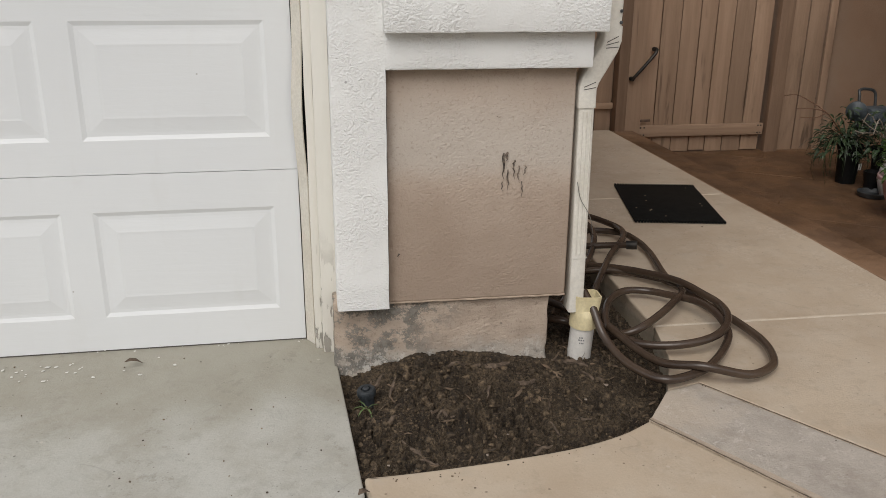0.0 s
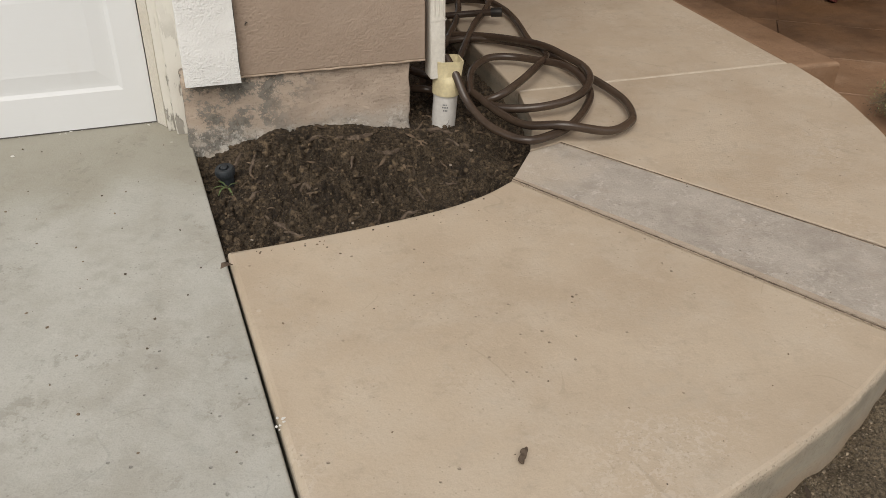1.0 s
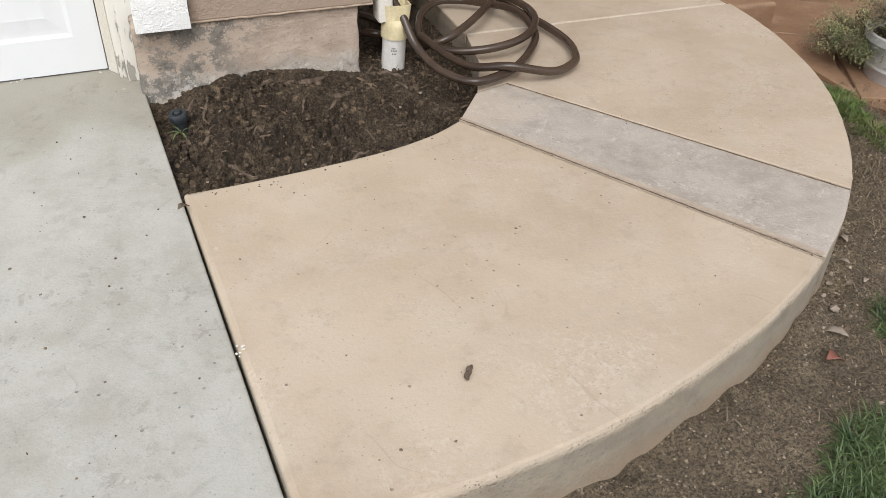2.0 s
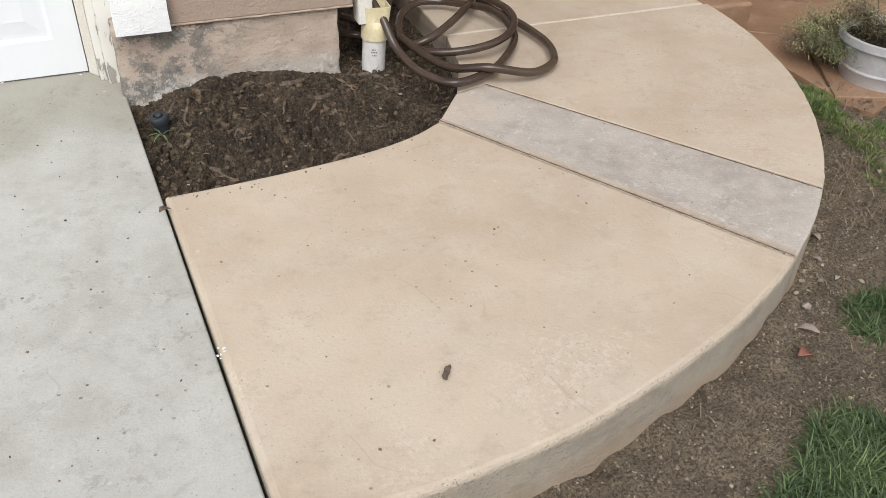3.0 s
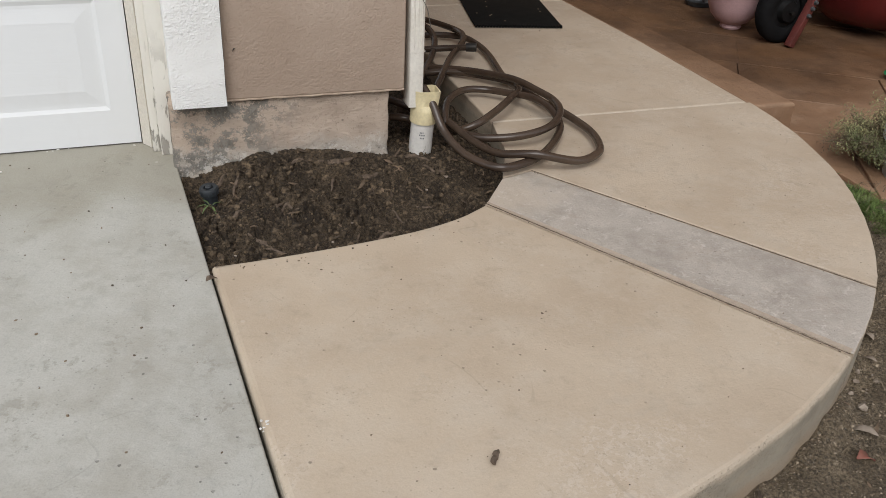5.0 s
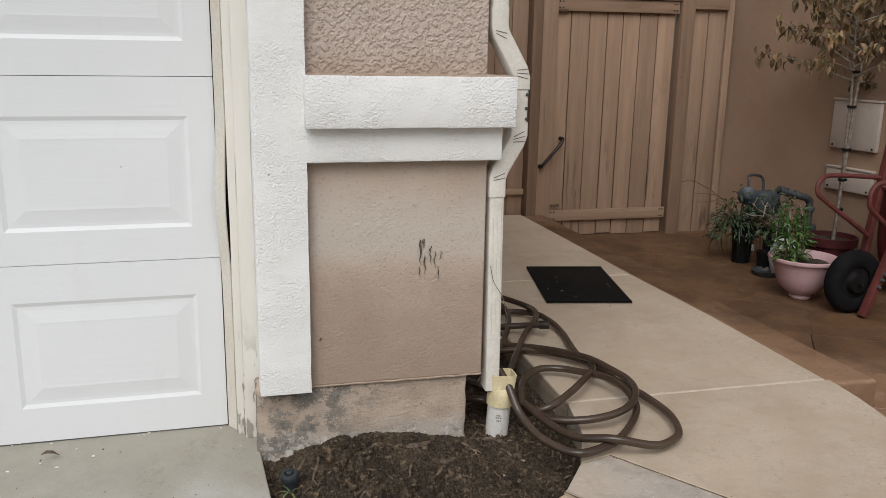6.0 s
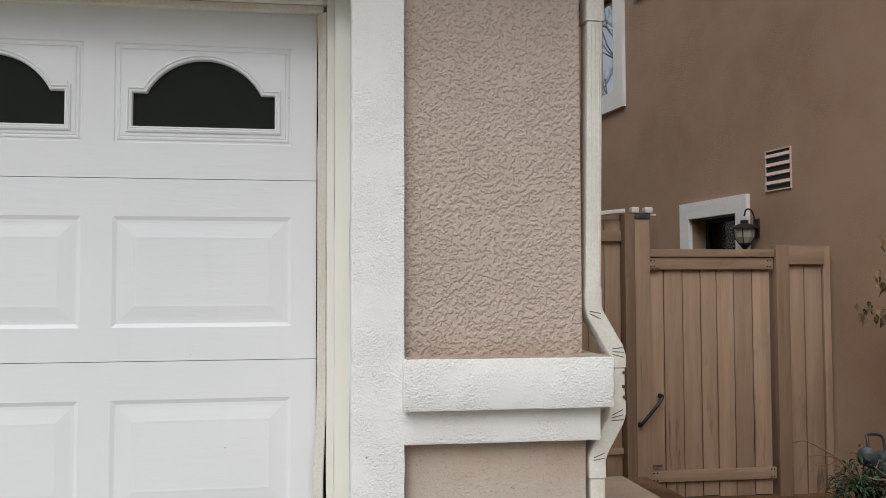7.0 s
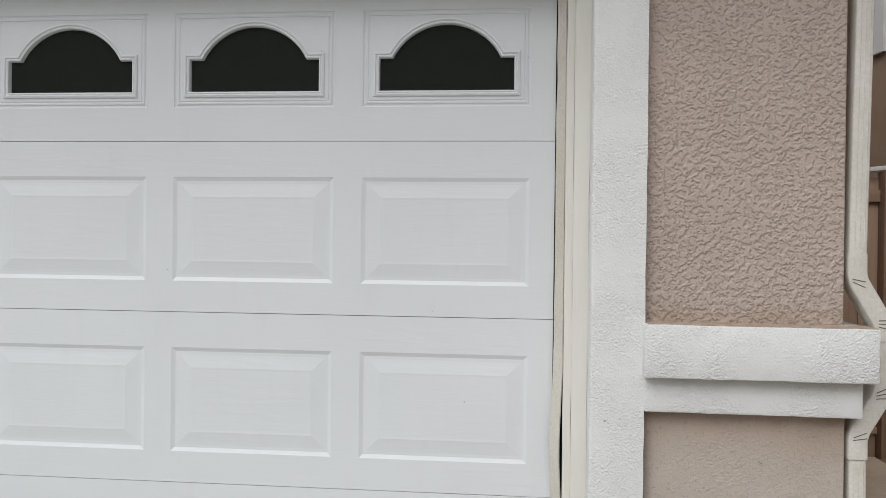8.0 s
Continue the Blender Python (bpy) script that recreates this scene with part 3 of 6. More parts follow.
def ground_sheet():
    fine_x = [0.4 + 0.0095 * i for i in range(222)]
    fine_y = [-2.2 + 0.0095 * i for i in range(206)]
    xs = [-900, -200, -60, -25, -12, -8, -5, -3, -1.5, -0.6] + fine_x + [2.7, 3.1, 3.6, 4.2, 5, 7, 11, 25, 60, 200, 900]
    ys = [-900, -200, -60, -25, -12, -8, -6, -4.5, -3.6, -3.0, -2.5] + fine_y + [-0.15, 0.1, 0.5, 1, 2, 4, 7, 12, 25, 60, 200, 900]
    n = len(xs)
    verts = [(x, y, earth_height(x, y)) for y in ys for x in xs]
    faces = [(j * n + i, j * n + i + 1, (j + 1) * n + i + 1, (j + 1) * n + i) for j in range(len(ys) - 1) for i in range(n - 1)]
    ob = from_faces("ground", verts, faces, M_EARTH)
    ob.data.shade_smooth()
    return tagged(ob, "bare brown garden earth, crumbly and dry", "soil", kind="structure")


ground_sheet()
CX, CY, CR = 0.515, -0.08, 1.646
drive_edge = lambda y: 0.08 - 0.068 * y


def rim(a0, a1, n, r=CR):
    """Points of the round outer edge of the path, between two bearings in degrees."""
    n *= 3
    out = []
    for i in range(n + 1):
        a = radians(a0 + (a1 - a0) * i / n)
        rr = r + max(0.0, -72 - math.degrees(a)) * 0.0021 + 0.0035 * noise.noise(Vector((a * 9, 2.3, 0))) + 0.002 * noise.noise(Vector((a * 40, 7.1, 0)))
        out.append((CX + rr * math.cos(a), CY + rr * math.sin(a)))
    return out


def driveway():
    d = thing("driveway", -2.5, -4, -0.3, "weathered grey concrete driveway with stains and grit", "driveway", kind="structure")
    ys = [0.06, -0.05, -0.4, -0.8, -1.3, -2, -3, -4.6]
    part("slab", prism(bmesh.new(), [(-6.5, 0.06), (-6.5, -4.6)] + [(drive_edge(y), y) for y in ys[::-1]], -0.32, drive_top, 0.005), M_DRIVE, d, smooth=10)
    ys = [-4.612, -6, -9]
    part("slab", prism(bmesh.new(), [(-6.5, -4.612), (-6.5, -9)] + [(drive_edge(y), y) for y in ys[::-1]], -0.5, drive_top, 0.005), M_DRIVE, d, smooth=10)
    part("garage_floor", boxed(-5.6, 0.6, 0.062, 3.3, -0.2, -0.012), M_DRIVE, d)


driveway()


def garden_path():
    d = thing("garden_path", 1.2, -0.5, -0.3, "smooth tan concrete garden path with a curved edge and a grey band", "path", kind="structure")
    left = lambda y: drive_edge(y) + 0.006
    inner = spline([(0.142, -0.756, 0), (0.26, -0.751, 0), (0.45, -0.733, 0), (0.65, -0.703, 0), (0.79, -0.66, 0), (0.893, -0.603, 0)], 4)
    a1 = math.degrees(math.atan2(-1.441 - CY, 1.430 - CX))
    low = [(left(-0.756), -0.758)] + [(p.x, p.y) for p in inner] + rim(a1, -99.5, 18)
    low += [(left(-1.72), -1.722), (left(-1.2), -1.2)]
    part("slab", prism(bmesh.new(), low, -0.34, slab_top, 0.013), M_SLAB, d, smooth=10)
    a2, a3 = a1 + 0.4, math.degrees(math.atan2(-1.235 - CY, 1.688 - CX))
    part("slab", prism(bmesh.new(), [(0.9, -0.598), (1.0, -0.462), (1.106, -0.43)] + rim(a3, a2, 5), -0.34, lambda x, y: slab_top(x, y) - 0.002, 0.003), M_BAND, d, "grey weathered concrete band between the tan slabs", smooth=10)
    a4 = math.degrees(math.asin((-0.054 - CY) / CR))
    part("slab", prism(bmesh.new(), [(1.006, -0.455), (1.085, -0.272), (1.125, -0.054)] + rim(a4, a3 + 0.4, 16) + [(1.112, -0.426)], -0.34, slab_top, 0.003), M_SLAB, d, smooth=10)
    part("slab", prism(bmesh.new(), [(1.125, -0.046), (2.15, -0.046), (2.125, 0.7), (2.072, 1.4), (1.12, 1.38)], -0.34, slab_top, 0.007), M_SLAB, d, smooth=10)
    part("slab", prism(bmesh.new(), [(1.12, 1.388), (2.071, 1.408), (2.045, 2.0), (1.995, 2.95), (1.12, 2.95)], -0.34, slab_top, 0.007), M_SLAB, d, smooth=10)
    for (xa, ya), (xb, yb), wd in (((0.8965, -0.6), (1.431, -1.4395), 0.0026), ((1.109, -0.428), (1.687, -1.232), 0.003)):
        ln = math.hypot(xb - xa, yb - ya)
        nx, ny = (ya - yb) / ln, (xb - xa) / ln
        n = 60
        side = lambda o, sd: [(xa + (xb - xa) * i / n + nx * (o + 0.0016 * noise.noise(Vector((i * 0.9, sd, 0)))), ya + (yb - ya) * i / n + ny * (o + 0.0016 * noise.noise(Vector((i * 0.9, sd, 0))))) for i in range(n + 1)]
        part("joint_filler", prism(bmesh.new(), side(-wd, 1.3) + side(wd, 8.7)[::-1], -0.1, lambda x, y: slab_top(x, y) - 0.0012), M_JOINT, d, "packed dark grit in the joint")
    xa, ya, xb, yb = 0.8995, -0.5975, 1.4345, -1.436
    ln = math.hypot(xb - xa, yb - ya)
    nx, ny = (ya - yb) / ln, (xb - xa) / ln
    n = 50
    inner_, outer_ = [], []
    for i in range(n + 1):
        t = i / n
        wd = 0.006 + 0.011 * min(1.0, t * 2.5) + 0.0025 * noise.noise(Vector((i * 0.8, 3.1, 0)))
        x, y = xa + (xb - xa) * t, ya + (yb - ya) * t
        outer_.append((x, y))
        inner_.append((x + nx * wd, y + ny * wd))
    part("tooled_border", prism(bmesh.new(), outer_ + inner_[::-1], -0.1, lambda x, y: slab_top(x, y) + 0.0006), M_BORDER, d, "ragged sandy border of the band")
    part("joint_filler", prism(bmesh.new(), inner_ + [(x + nx * 0.0026, y + ny * 0.0026) for x, y in inner_][::-1], -0.1, lambda x, y: slab_top(x, y) - 0.0012), M_JOINT, d, "packed dark grit in the joint")
    # pale mortar showing in the cross joints, dark packed grit beside the band
    part("joint_filler", prism(bmesh.new(), [(1.13, -0.0575), (2.145, -0.0575), (2.145, -0.0415), (1.13, -0.0415)], -0.2, lambda x, y: slab_top(x, y) - 0.001), M_MORTAR, d)
    part("joint_filler", prism(bmesh.new(), [(1.13, 1.378), (2.06, 1.398), (2.06, 1.412), (1.13, 1.392)], -0.2, lambda x, y: slab_top(x, y) - 0.003), M_MORTAR, d)
    return d


PATH_THING = garden_path()
def slab_edge():
    k = Nodes("bare_slab_edge", 0.95)
    c = k.mix(k.ramp(k.noise(9, 5, 0.65), 0.35, 0.65), (0.385, 0.342, 0.27), (0.3, 0.265, 0.208))
    c = k.mix(k.mul(k.ramp(k.noise(6, 5, 0.6, 0.5, (1, 1, 5)), 0.48, 0.62), 0.6), c, (0.4, 0.335, 0.25))
    z = k.mul(k.axis(2), k.mul(k.noise(13, 5, 0.65), 0.05), "ADD")
    c = k.mix(k.mul(k.ramp(z, -0.035, -0.016), 0.85), c, (0.5, 0.415, 0.32))
    soiled = k.ramp(k.mul(k.axis(2), k.mul(k.noise(8, 4), 0.14), "ADD"), -0.03, -0.1)
    c = k.mix(k.mul(soiled, 0.7), c, (0.36, 0.265, 0.18))
    pits = k.mul(k.ramp(k.cells(150), 0.3, 0.12), k.ramp(k.noise(14, 3), 0.46, 0.6))
    c = k.mix(k.mul(pits, 0.45), c, (0.14, 0.115, 0.085))
    c = k.mix(k.mul(k.ramp(k.noise(150, 4, 0.7), 0.55, 0.7), 0.45), c, (0.2, 0.165, 0.125))
    return k.done(c, [(pits, -0.0015), (k.noise(30, 6, 0.7), 0.006), (k.noise(140, 4), 0.003)])


M_EDGE = slab_edge()
for slab in PATH_THING.children:
    slab.data.materials.append(M_EDGE)
    for poly in slab.data.polygons:
        c = poly.center + slab.location + PATH_THING.location
        outer = math.hypot(c.x - CX, c.y - CY) > CR - 0.03 and c.y < -0.06
        if abs(poly.normal.z) < (0.8 if outer else 0.2):
            poly.material_index = 1


def step_border():
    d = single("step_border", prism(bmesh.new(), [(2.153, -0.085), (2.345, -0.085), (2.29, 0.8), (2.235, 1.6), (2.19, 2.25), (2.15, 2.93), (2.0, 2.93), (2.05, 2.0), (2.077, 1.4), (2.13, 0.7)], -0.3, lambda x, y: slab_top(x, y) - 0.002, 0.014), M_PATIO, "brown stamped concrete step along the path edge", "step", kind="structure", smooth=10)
    d.data.materials.append(M_ARRIS)
    for poly in d.data.polygons:
        if 0.2 < poly.normal.z < 0.85:
            poly.material_index = 1
    return d


step_border()


def soil_height(x, y):
    p = Vector((x, y, 0.3))
    s = max(0.0, 1 - ((x - 0.5) / 0.52) ** 2 - ((y + 0.2) / 0.5) ** 2)
    h = -0.056 + 0.064 * s - 0.036 * max(0.0, min(1.0, (x - 0.48) / 0.22)) + 0.022 * math.exp(-((x - 0.86) / 0.07) ** 2 - ((y + 0.17) / 0.12) ** 2) - 0.01 * max(0.0, min(1.0, (x - 0.85) / 0.2))
    dip = math.exp(-((x - 0.165) / 0.09) ** 2 - ((y + 0.33) / 0.16) ** 2) + 0.8 * max(0.0, min(1.0, (0.24 - x) / 0.12)) * max(0.0, min(1.0, (y + 0.5) / 0.2))
    h -= 0.03 * min(1.2, dip) + 0.026 * math.exp(-((x - 0.52) / 0.13) ** 2 - ((y + 0.6) / 0.07) ** 2)
    w = p + noise.noise_vector(p * 30) * 0.009
    near, small = noise.voronoi(w * 26)[0], noise.voronoi(w * 62)[0][0]
    big, gap = near[0], max(0.0, 1 - (near[1] - near[0]) / 0.2)
    lumpy = max(0.0, min(1.2, 0.55 + 0.9 * (0.42 - x) + 1.5 * noise.noise(p * 6.5 + Vector((3, 1, 0)))))
    calm = max(0.25, min(1.0, (-0.2 - y) / 0.08)) if x < 0.74 else 1.0
    return h + 0.014 * noise.noise(p * 8) + 0.009 * noise.noise(p * 17) + calm * (0.034 * lumpy * (0.5 - big) - 0.028 * lumpy * gap * gap + 0.013 * (0.45 - small) + 0.004 * noise.noise(p * 75) + 0.0035 * noise.noise(p * 150))


def in_bed(x, y):
    """Inside the planting bed between driveway, footing and path, with a little tuck under the edges."""
    if x < drive_edge(y) - 0.01 or y < -0.77:
        return False
    edge = -0.758 + 0.17 * max(0.0, (x - 0.15) / 0.75) ** 2.2
    return y > edge - 0.02 and x < 1.135 and (y > -0.45 or x < 0.9 + (y + 0.6) * 0.75 + 0.03)


def soil_bed():
    st, verts, index, faces = 0.004, [], {}, []
    cells = [(i, j) for i in range(15, 288) for j in range(-195, 308) if in_bed(i * st, j * st)]
    for i, j in cells:
        f = []
        for a, b in ((i, j), (i + 1, j), (i + 1, j + 1), (i, j + 1)):
            if (a, b) not in index:
                index[a, b] = len(verts)
                verts.append((a * st, b * st, soil_height(a * st, b * st)))
            f.append(index[a, b])
        faces.append(f)
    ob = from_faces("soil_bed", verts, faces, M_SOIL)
    tagged(ob, "dark damp planting soil heaped against the footing", "soil", kind="structure")


soil_bed()


# ---- the garage ----
def garage_walls():
    w = thing("wall_garage", 0.4, 0, 0, "tan stucco garage wall with white stucco trim", "wall", kind="structure")
    bm = boxed(0.15, 0.768, -0.197, 0.1, 0.178, 0.9, 0.006)
    part("low_core", shake(cut_fine(bm, 0.05), 0.002, 25), M_LOW, w)

    def sand(u, v):
        bumps = 0.5 + relief(u, v, 230, 2, 0.7, 3) + 0.5 * relief(u, v, 90, 2, 0.5, 6)
        return 0.001 + 0.0018 * bumps * (0.55 + 0.45 * soft_step(relief(u, v, 6, 2, 0.5, 4), -0.4, 0.4)) + 0.0016 * relief(u, v, 14, 3, 0.5, 5)

    def lace(u, v):
        n = relief(u, v, 72, 4, 0.62, 8) + 0.3 * relief(u, v, 6, 3, 0.5, 9) + 0.12 * soft_step(v, 1.75, 2.05)
        flats = soft_step(n, 0.0, 0.03)
        return 0.001 + 0.0028 * flats + 0.0019 * relief(u, v, 190, 3, 0.65, 10) * (1 - 0.8 * flats) + 0.0012 * relief(u, v, 9, 3, 0.5, 11)

    rough_face("low_stucco", 0.238, 0.77, 0.178, 0.852, -0.2, 0.0018, sand, M_LOW, w, "tan sandy stucco panel with grey overspray and black drips")
    rough_face("lace_stucco", 0.238, 0.763, 1.075, 2.5, -0.2, 0.0019, lace, M_LACE, w, "tan stucco with raised lace texture")
    bm = boxed(0.15, 0.761, -0.197, 0.1, 0.9, 2.7, 0.008)
    part("lace_core", shake(cut_fine(bm, 0.06), 0.002, 18), M_LACE, w)
    bm = boxed(0.086, 0.727, -0.188, 0.1, -0.4, 0.182, 0.008)
    part("footing", shake(cut_fine(bm, 0.035), 0.007, 22), M_FOOT, w, "bare concrete footing with dark lichen stains")
    part("side_footing", boxed(0.5, 0.725, 0.1, 3.4, -0.4, 0.18), M_FOOT, w)
    part("side_wall", boxed(0.55, 0.764, 0.1, 3.4, 0.178, 2.7), M_LACE, w)
    bm = pierced(bmesh.new(), -5.35, 0.243, 0.176, 2.5, -0.24, 0.02, [(-5.06, 0.098, 0.176, 2.147)])
    lip = lambda v: abs(v.co.y + 0.24) < 1e-4 and (abs(v.co.x - 0.098) < 1e-4 or abs(v.co.z - 2.147) < 1e-4) and -5.1 < v.co.x < 0.1 and v.co.z < 2.15
    bmesh.ops.bevel(bm, geom=[e for e in bm.edges if all(lip(v) for v in e.verts)], offset=0.006, segments=3, profile=0.5, affect="EDGES")
    cut_fine(bm, 0.09)
    part("trim", shake(bm, 0.002, 16), M_TRIM, w, "white painted stucco door surround")
    bm = boxed(0.237, 0.826, -0.285, 1.6, 0.943, 1.083, 0.005)
    bmesh.ops.subdivide_edges(bm, edges=[e for e in bm.edges if e.calc_length() > 0.3], cuts=12, use_grid_fill=True)
    part("upper_band", shake(bm, 0.0016, 18), M_TRIM, w, "white stucco belt moulding, upper course")
    bm = boxed(0.2405, 0.8, -0.2435, 1.6, 0.846, 0.947, 0.006)
    bmesh.ops.subdivide_edges(bm, edges=[e for e in bm.edges if e.calc_length() > 0.3], cuts=12, use_grid_fill=True)
    part("lower_band", shake(bm, 0.0016, 18), M_TRIM, w, "white stucco belt moulding, lower course")
    part("wall_above", boxed(-5.4, 0.15, -0.2, 0.1, 2.3, 2.7), M_LACE, w)
    part("far_pier", boxed(-5.8, -5.06, -0.2, 0.1, -0.4, 2.7), M_LACE, w)
    # Inner garage walls are painted near-black in place of interior shade.
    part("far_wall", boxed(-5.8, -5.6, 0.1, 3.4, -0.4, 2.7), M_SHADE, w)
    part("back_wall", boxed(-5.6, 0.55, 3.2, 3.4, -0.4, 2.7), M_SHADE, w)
    # Unseen block added above the garage to keep sky light off the alley.
    part("upper_storey", boxed(-5.8, 0.76, 0.9, 8.0, 2.69, 5.6), M_LACE, w)
    part("ledge_dirt", shake(cut_fine(boxed(0.246, 0.822, -0.279, -0.199, 1.0825, 1.0855), 0.02), 0.0022, 60), M_DUST, w, "sandy dust lying on the ledge")
    part("drip_edge", shake(cut_fine(boxed(0.246, 0.769, -0.2035, -0.19, 0.1755, 0.1805, 0.001), 0.03), 0.0018, 40), M_DUST, w, "pale chipped drip edge")
    part("dirt_line", shake(cut_fine(boxed(0.2425, 0.247, -0.2065, -0.2, 0.2, 0.846), 0.03), 0.0012, 50), M_CRIMP, w, "dark grime line")
    part("dirt_line", shake(cut_fine(boxed(0.2445, 0.768, -0.2065, -0.2, 0.8415, 0.8458), 0.03), 0.0012, 50), M_CRIMP, w, "dark grime line")
    part("dirt_line", shake(cut_fine(boxed(0.2445, 0.8, -0.247, -0.2435, 0.9405, 0.9432), 0.03), 0.001, 50), M_CRIMP, w, "dark grime line")
    # black drips and a scuff on the low panel
    bm = bmesh.new()
    for x, z, h, ww in ((0.571, 0.612, 0.075, 0.012), (0.585, 0.565, 0.06, 0.007), (0.602, 0.57, 0.035, 0.006), (0.615, 0.575, 0.05, 0.006), (0.578, 0.615, 0.026, 0.012), (0.598, 0.592, 0.03, 0.008), (0.632, 0.575, 0.03, 0.005), (0.625, 0.53, 0.045, 0.005), (0.57, 0.53, 0.03, 0.005), (0.552, 0.715, 0.006, 0.006), (0.275, 0.33, 0.012, 0.008)):
        n = 7
        l, r = [], []
        for i in range(n):
            t = i / (n - 1)
            wv = 0.62 * ww * (0.25 + 0.75 * math.sin(math.pi * min(1, t + 0.15)) ** 0.6) * rnd.uniform(0.35, 0.65)
            cx = x + rnd.uniform(-0.3, 0.3) * ww + 0.006 * noise.noise(Vector((x * 50, z * 50, t * 3)))
            l.append(bm.verts.new((cx - wv, -0.2062, z - h * t)))
            r.append(bm.verts.new((cx + wv, -0.2062, z - h * t)))
        for i in range(n - 1):
            bm.faces.new((l[i], r[i], r[i + 1], l[i + 1]))
    part("stain", bm, M_STAIN, w, "black drip stains")


garage_walls()


def garage_roof():
    r = thing("garage_roof", -2.3, 1.3, 2.5, "tan soffit and brown tiled garage roof", "roof", kind="structure")
    part("soffit", boxed(-6.2, 0.98, -0.66, 3.7, 2.62, 2.67), M_SOFFIT, r)
    bm = bmesh.new()
    v = [bm.verts.new(c) for c in ((-6.3, -0.8, 2.673), (1.0, -0.8, 2.673), (1.0, 3.8, 2.673), (-6.3, 3.8, 2.673), (-4.4, 1.5, 3.55), (-0.9, 1.5, 3.55))]
    for f in ((0, 1, 5, 4), (1, 2, 5), (2, 3, 4, 5), (3, 0, 4), (3, 2, 1, 0)):
        bm.faces.new([v[i] for i in f])
    part("tiles", bm, M_ROOF, r, smooth=None)
    bm = pierced(bmesh.new(), 0, 0.11, 0, 0.1, -0.66, 3.7, [(0.004, 0.106, 0.004, 0.1)])
    bmesh.ops.translate(bm, verts=bm.verts, vec=(0.985, 0, 2.53))
    part("gutter", bm, M_SPOUT, r, smooth=None)


garage_roof()

SEC, PITCH, PCX = 0.5334, 0.599, -0.3295


def rings_panel(hw, hh, steps):
    """A pressed rectangular panel: rings of (inset, depth)."""
    bm = bmesh.new()
    last = None
    for inset, y in steps:
        a, b = hw - inset, hh - inset
        ring = [bm.verts.new(c) for c in ((-a, y, -b), (a, y, -b), (a, y, b), (-a, y, b))]
        if last:
            for i in range(4):
                bm.faces.new((last[i], last[(i + 1) % 4], ring[(i + 1) % 4], ring[i]))
        last = ring
    bm.faces.new(last)
    return bm


def arch(off):
    """The outline of a sunburst window: a low box with a round head, widened by off; x from its middle, z from the floor."""
    hw, zb, zs, r, zc = 0.2045, 1.755, 1.853, 0.184, 1.771
    ax = math.sqrt((r + off) ** 2 - (zs + off - zc) ** 2)
    a0 = math.atan2(zs + off - zc, ax)
    head = [((r + off) * math.cos(a), zc + (r + off) * math.sin(a)) for a in (a0 + (math.pi - 2 * a0) * i / 20 for i in range(21))]
    return [(-hw - off, zb - off), (hw + off, zb - off), (hw + off, zs + off)] + head + [(-hw - off, zs + off)]


def loft_outline(bm, loops, close=True):
    rings = [[bm.verts.new((x, y, z)) for x, z in pts] for pts, y in loops]
    n = len(rings[0])
    for a, b in zip(rings, rings[1:]):
        for i in range(n if close else n - 1):
            bm.faces.new((a[i], a[(i + 1) % n], b[(i + 1) % n], b[i]))
    return rings


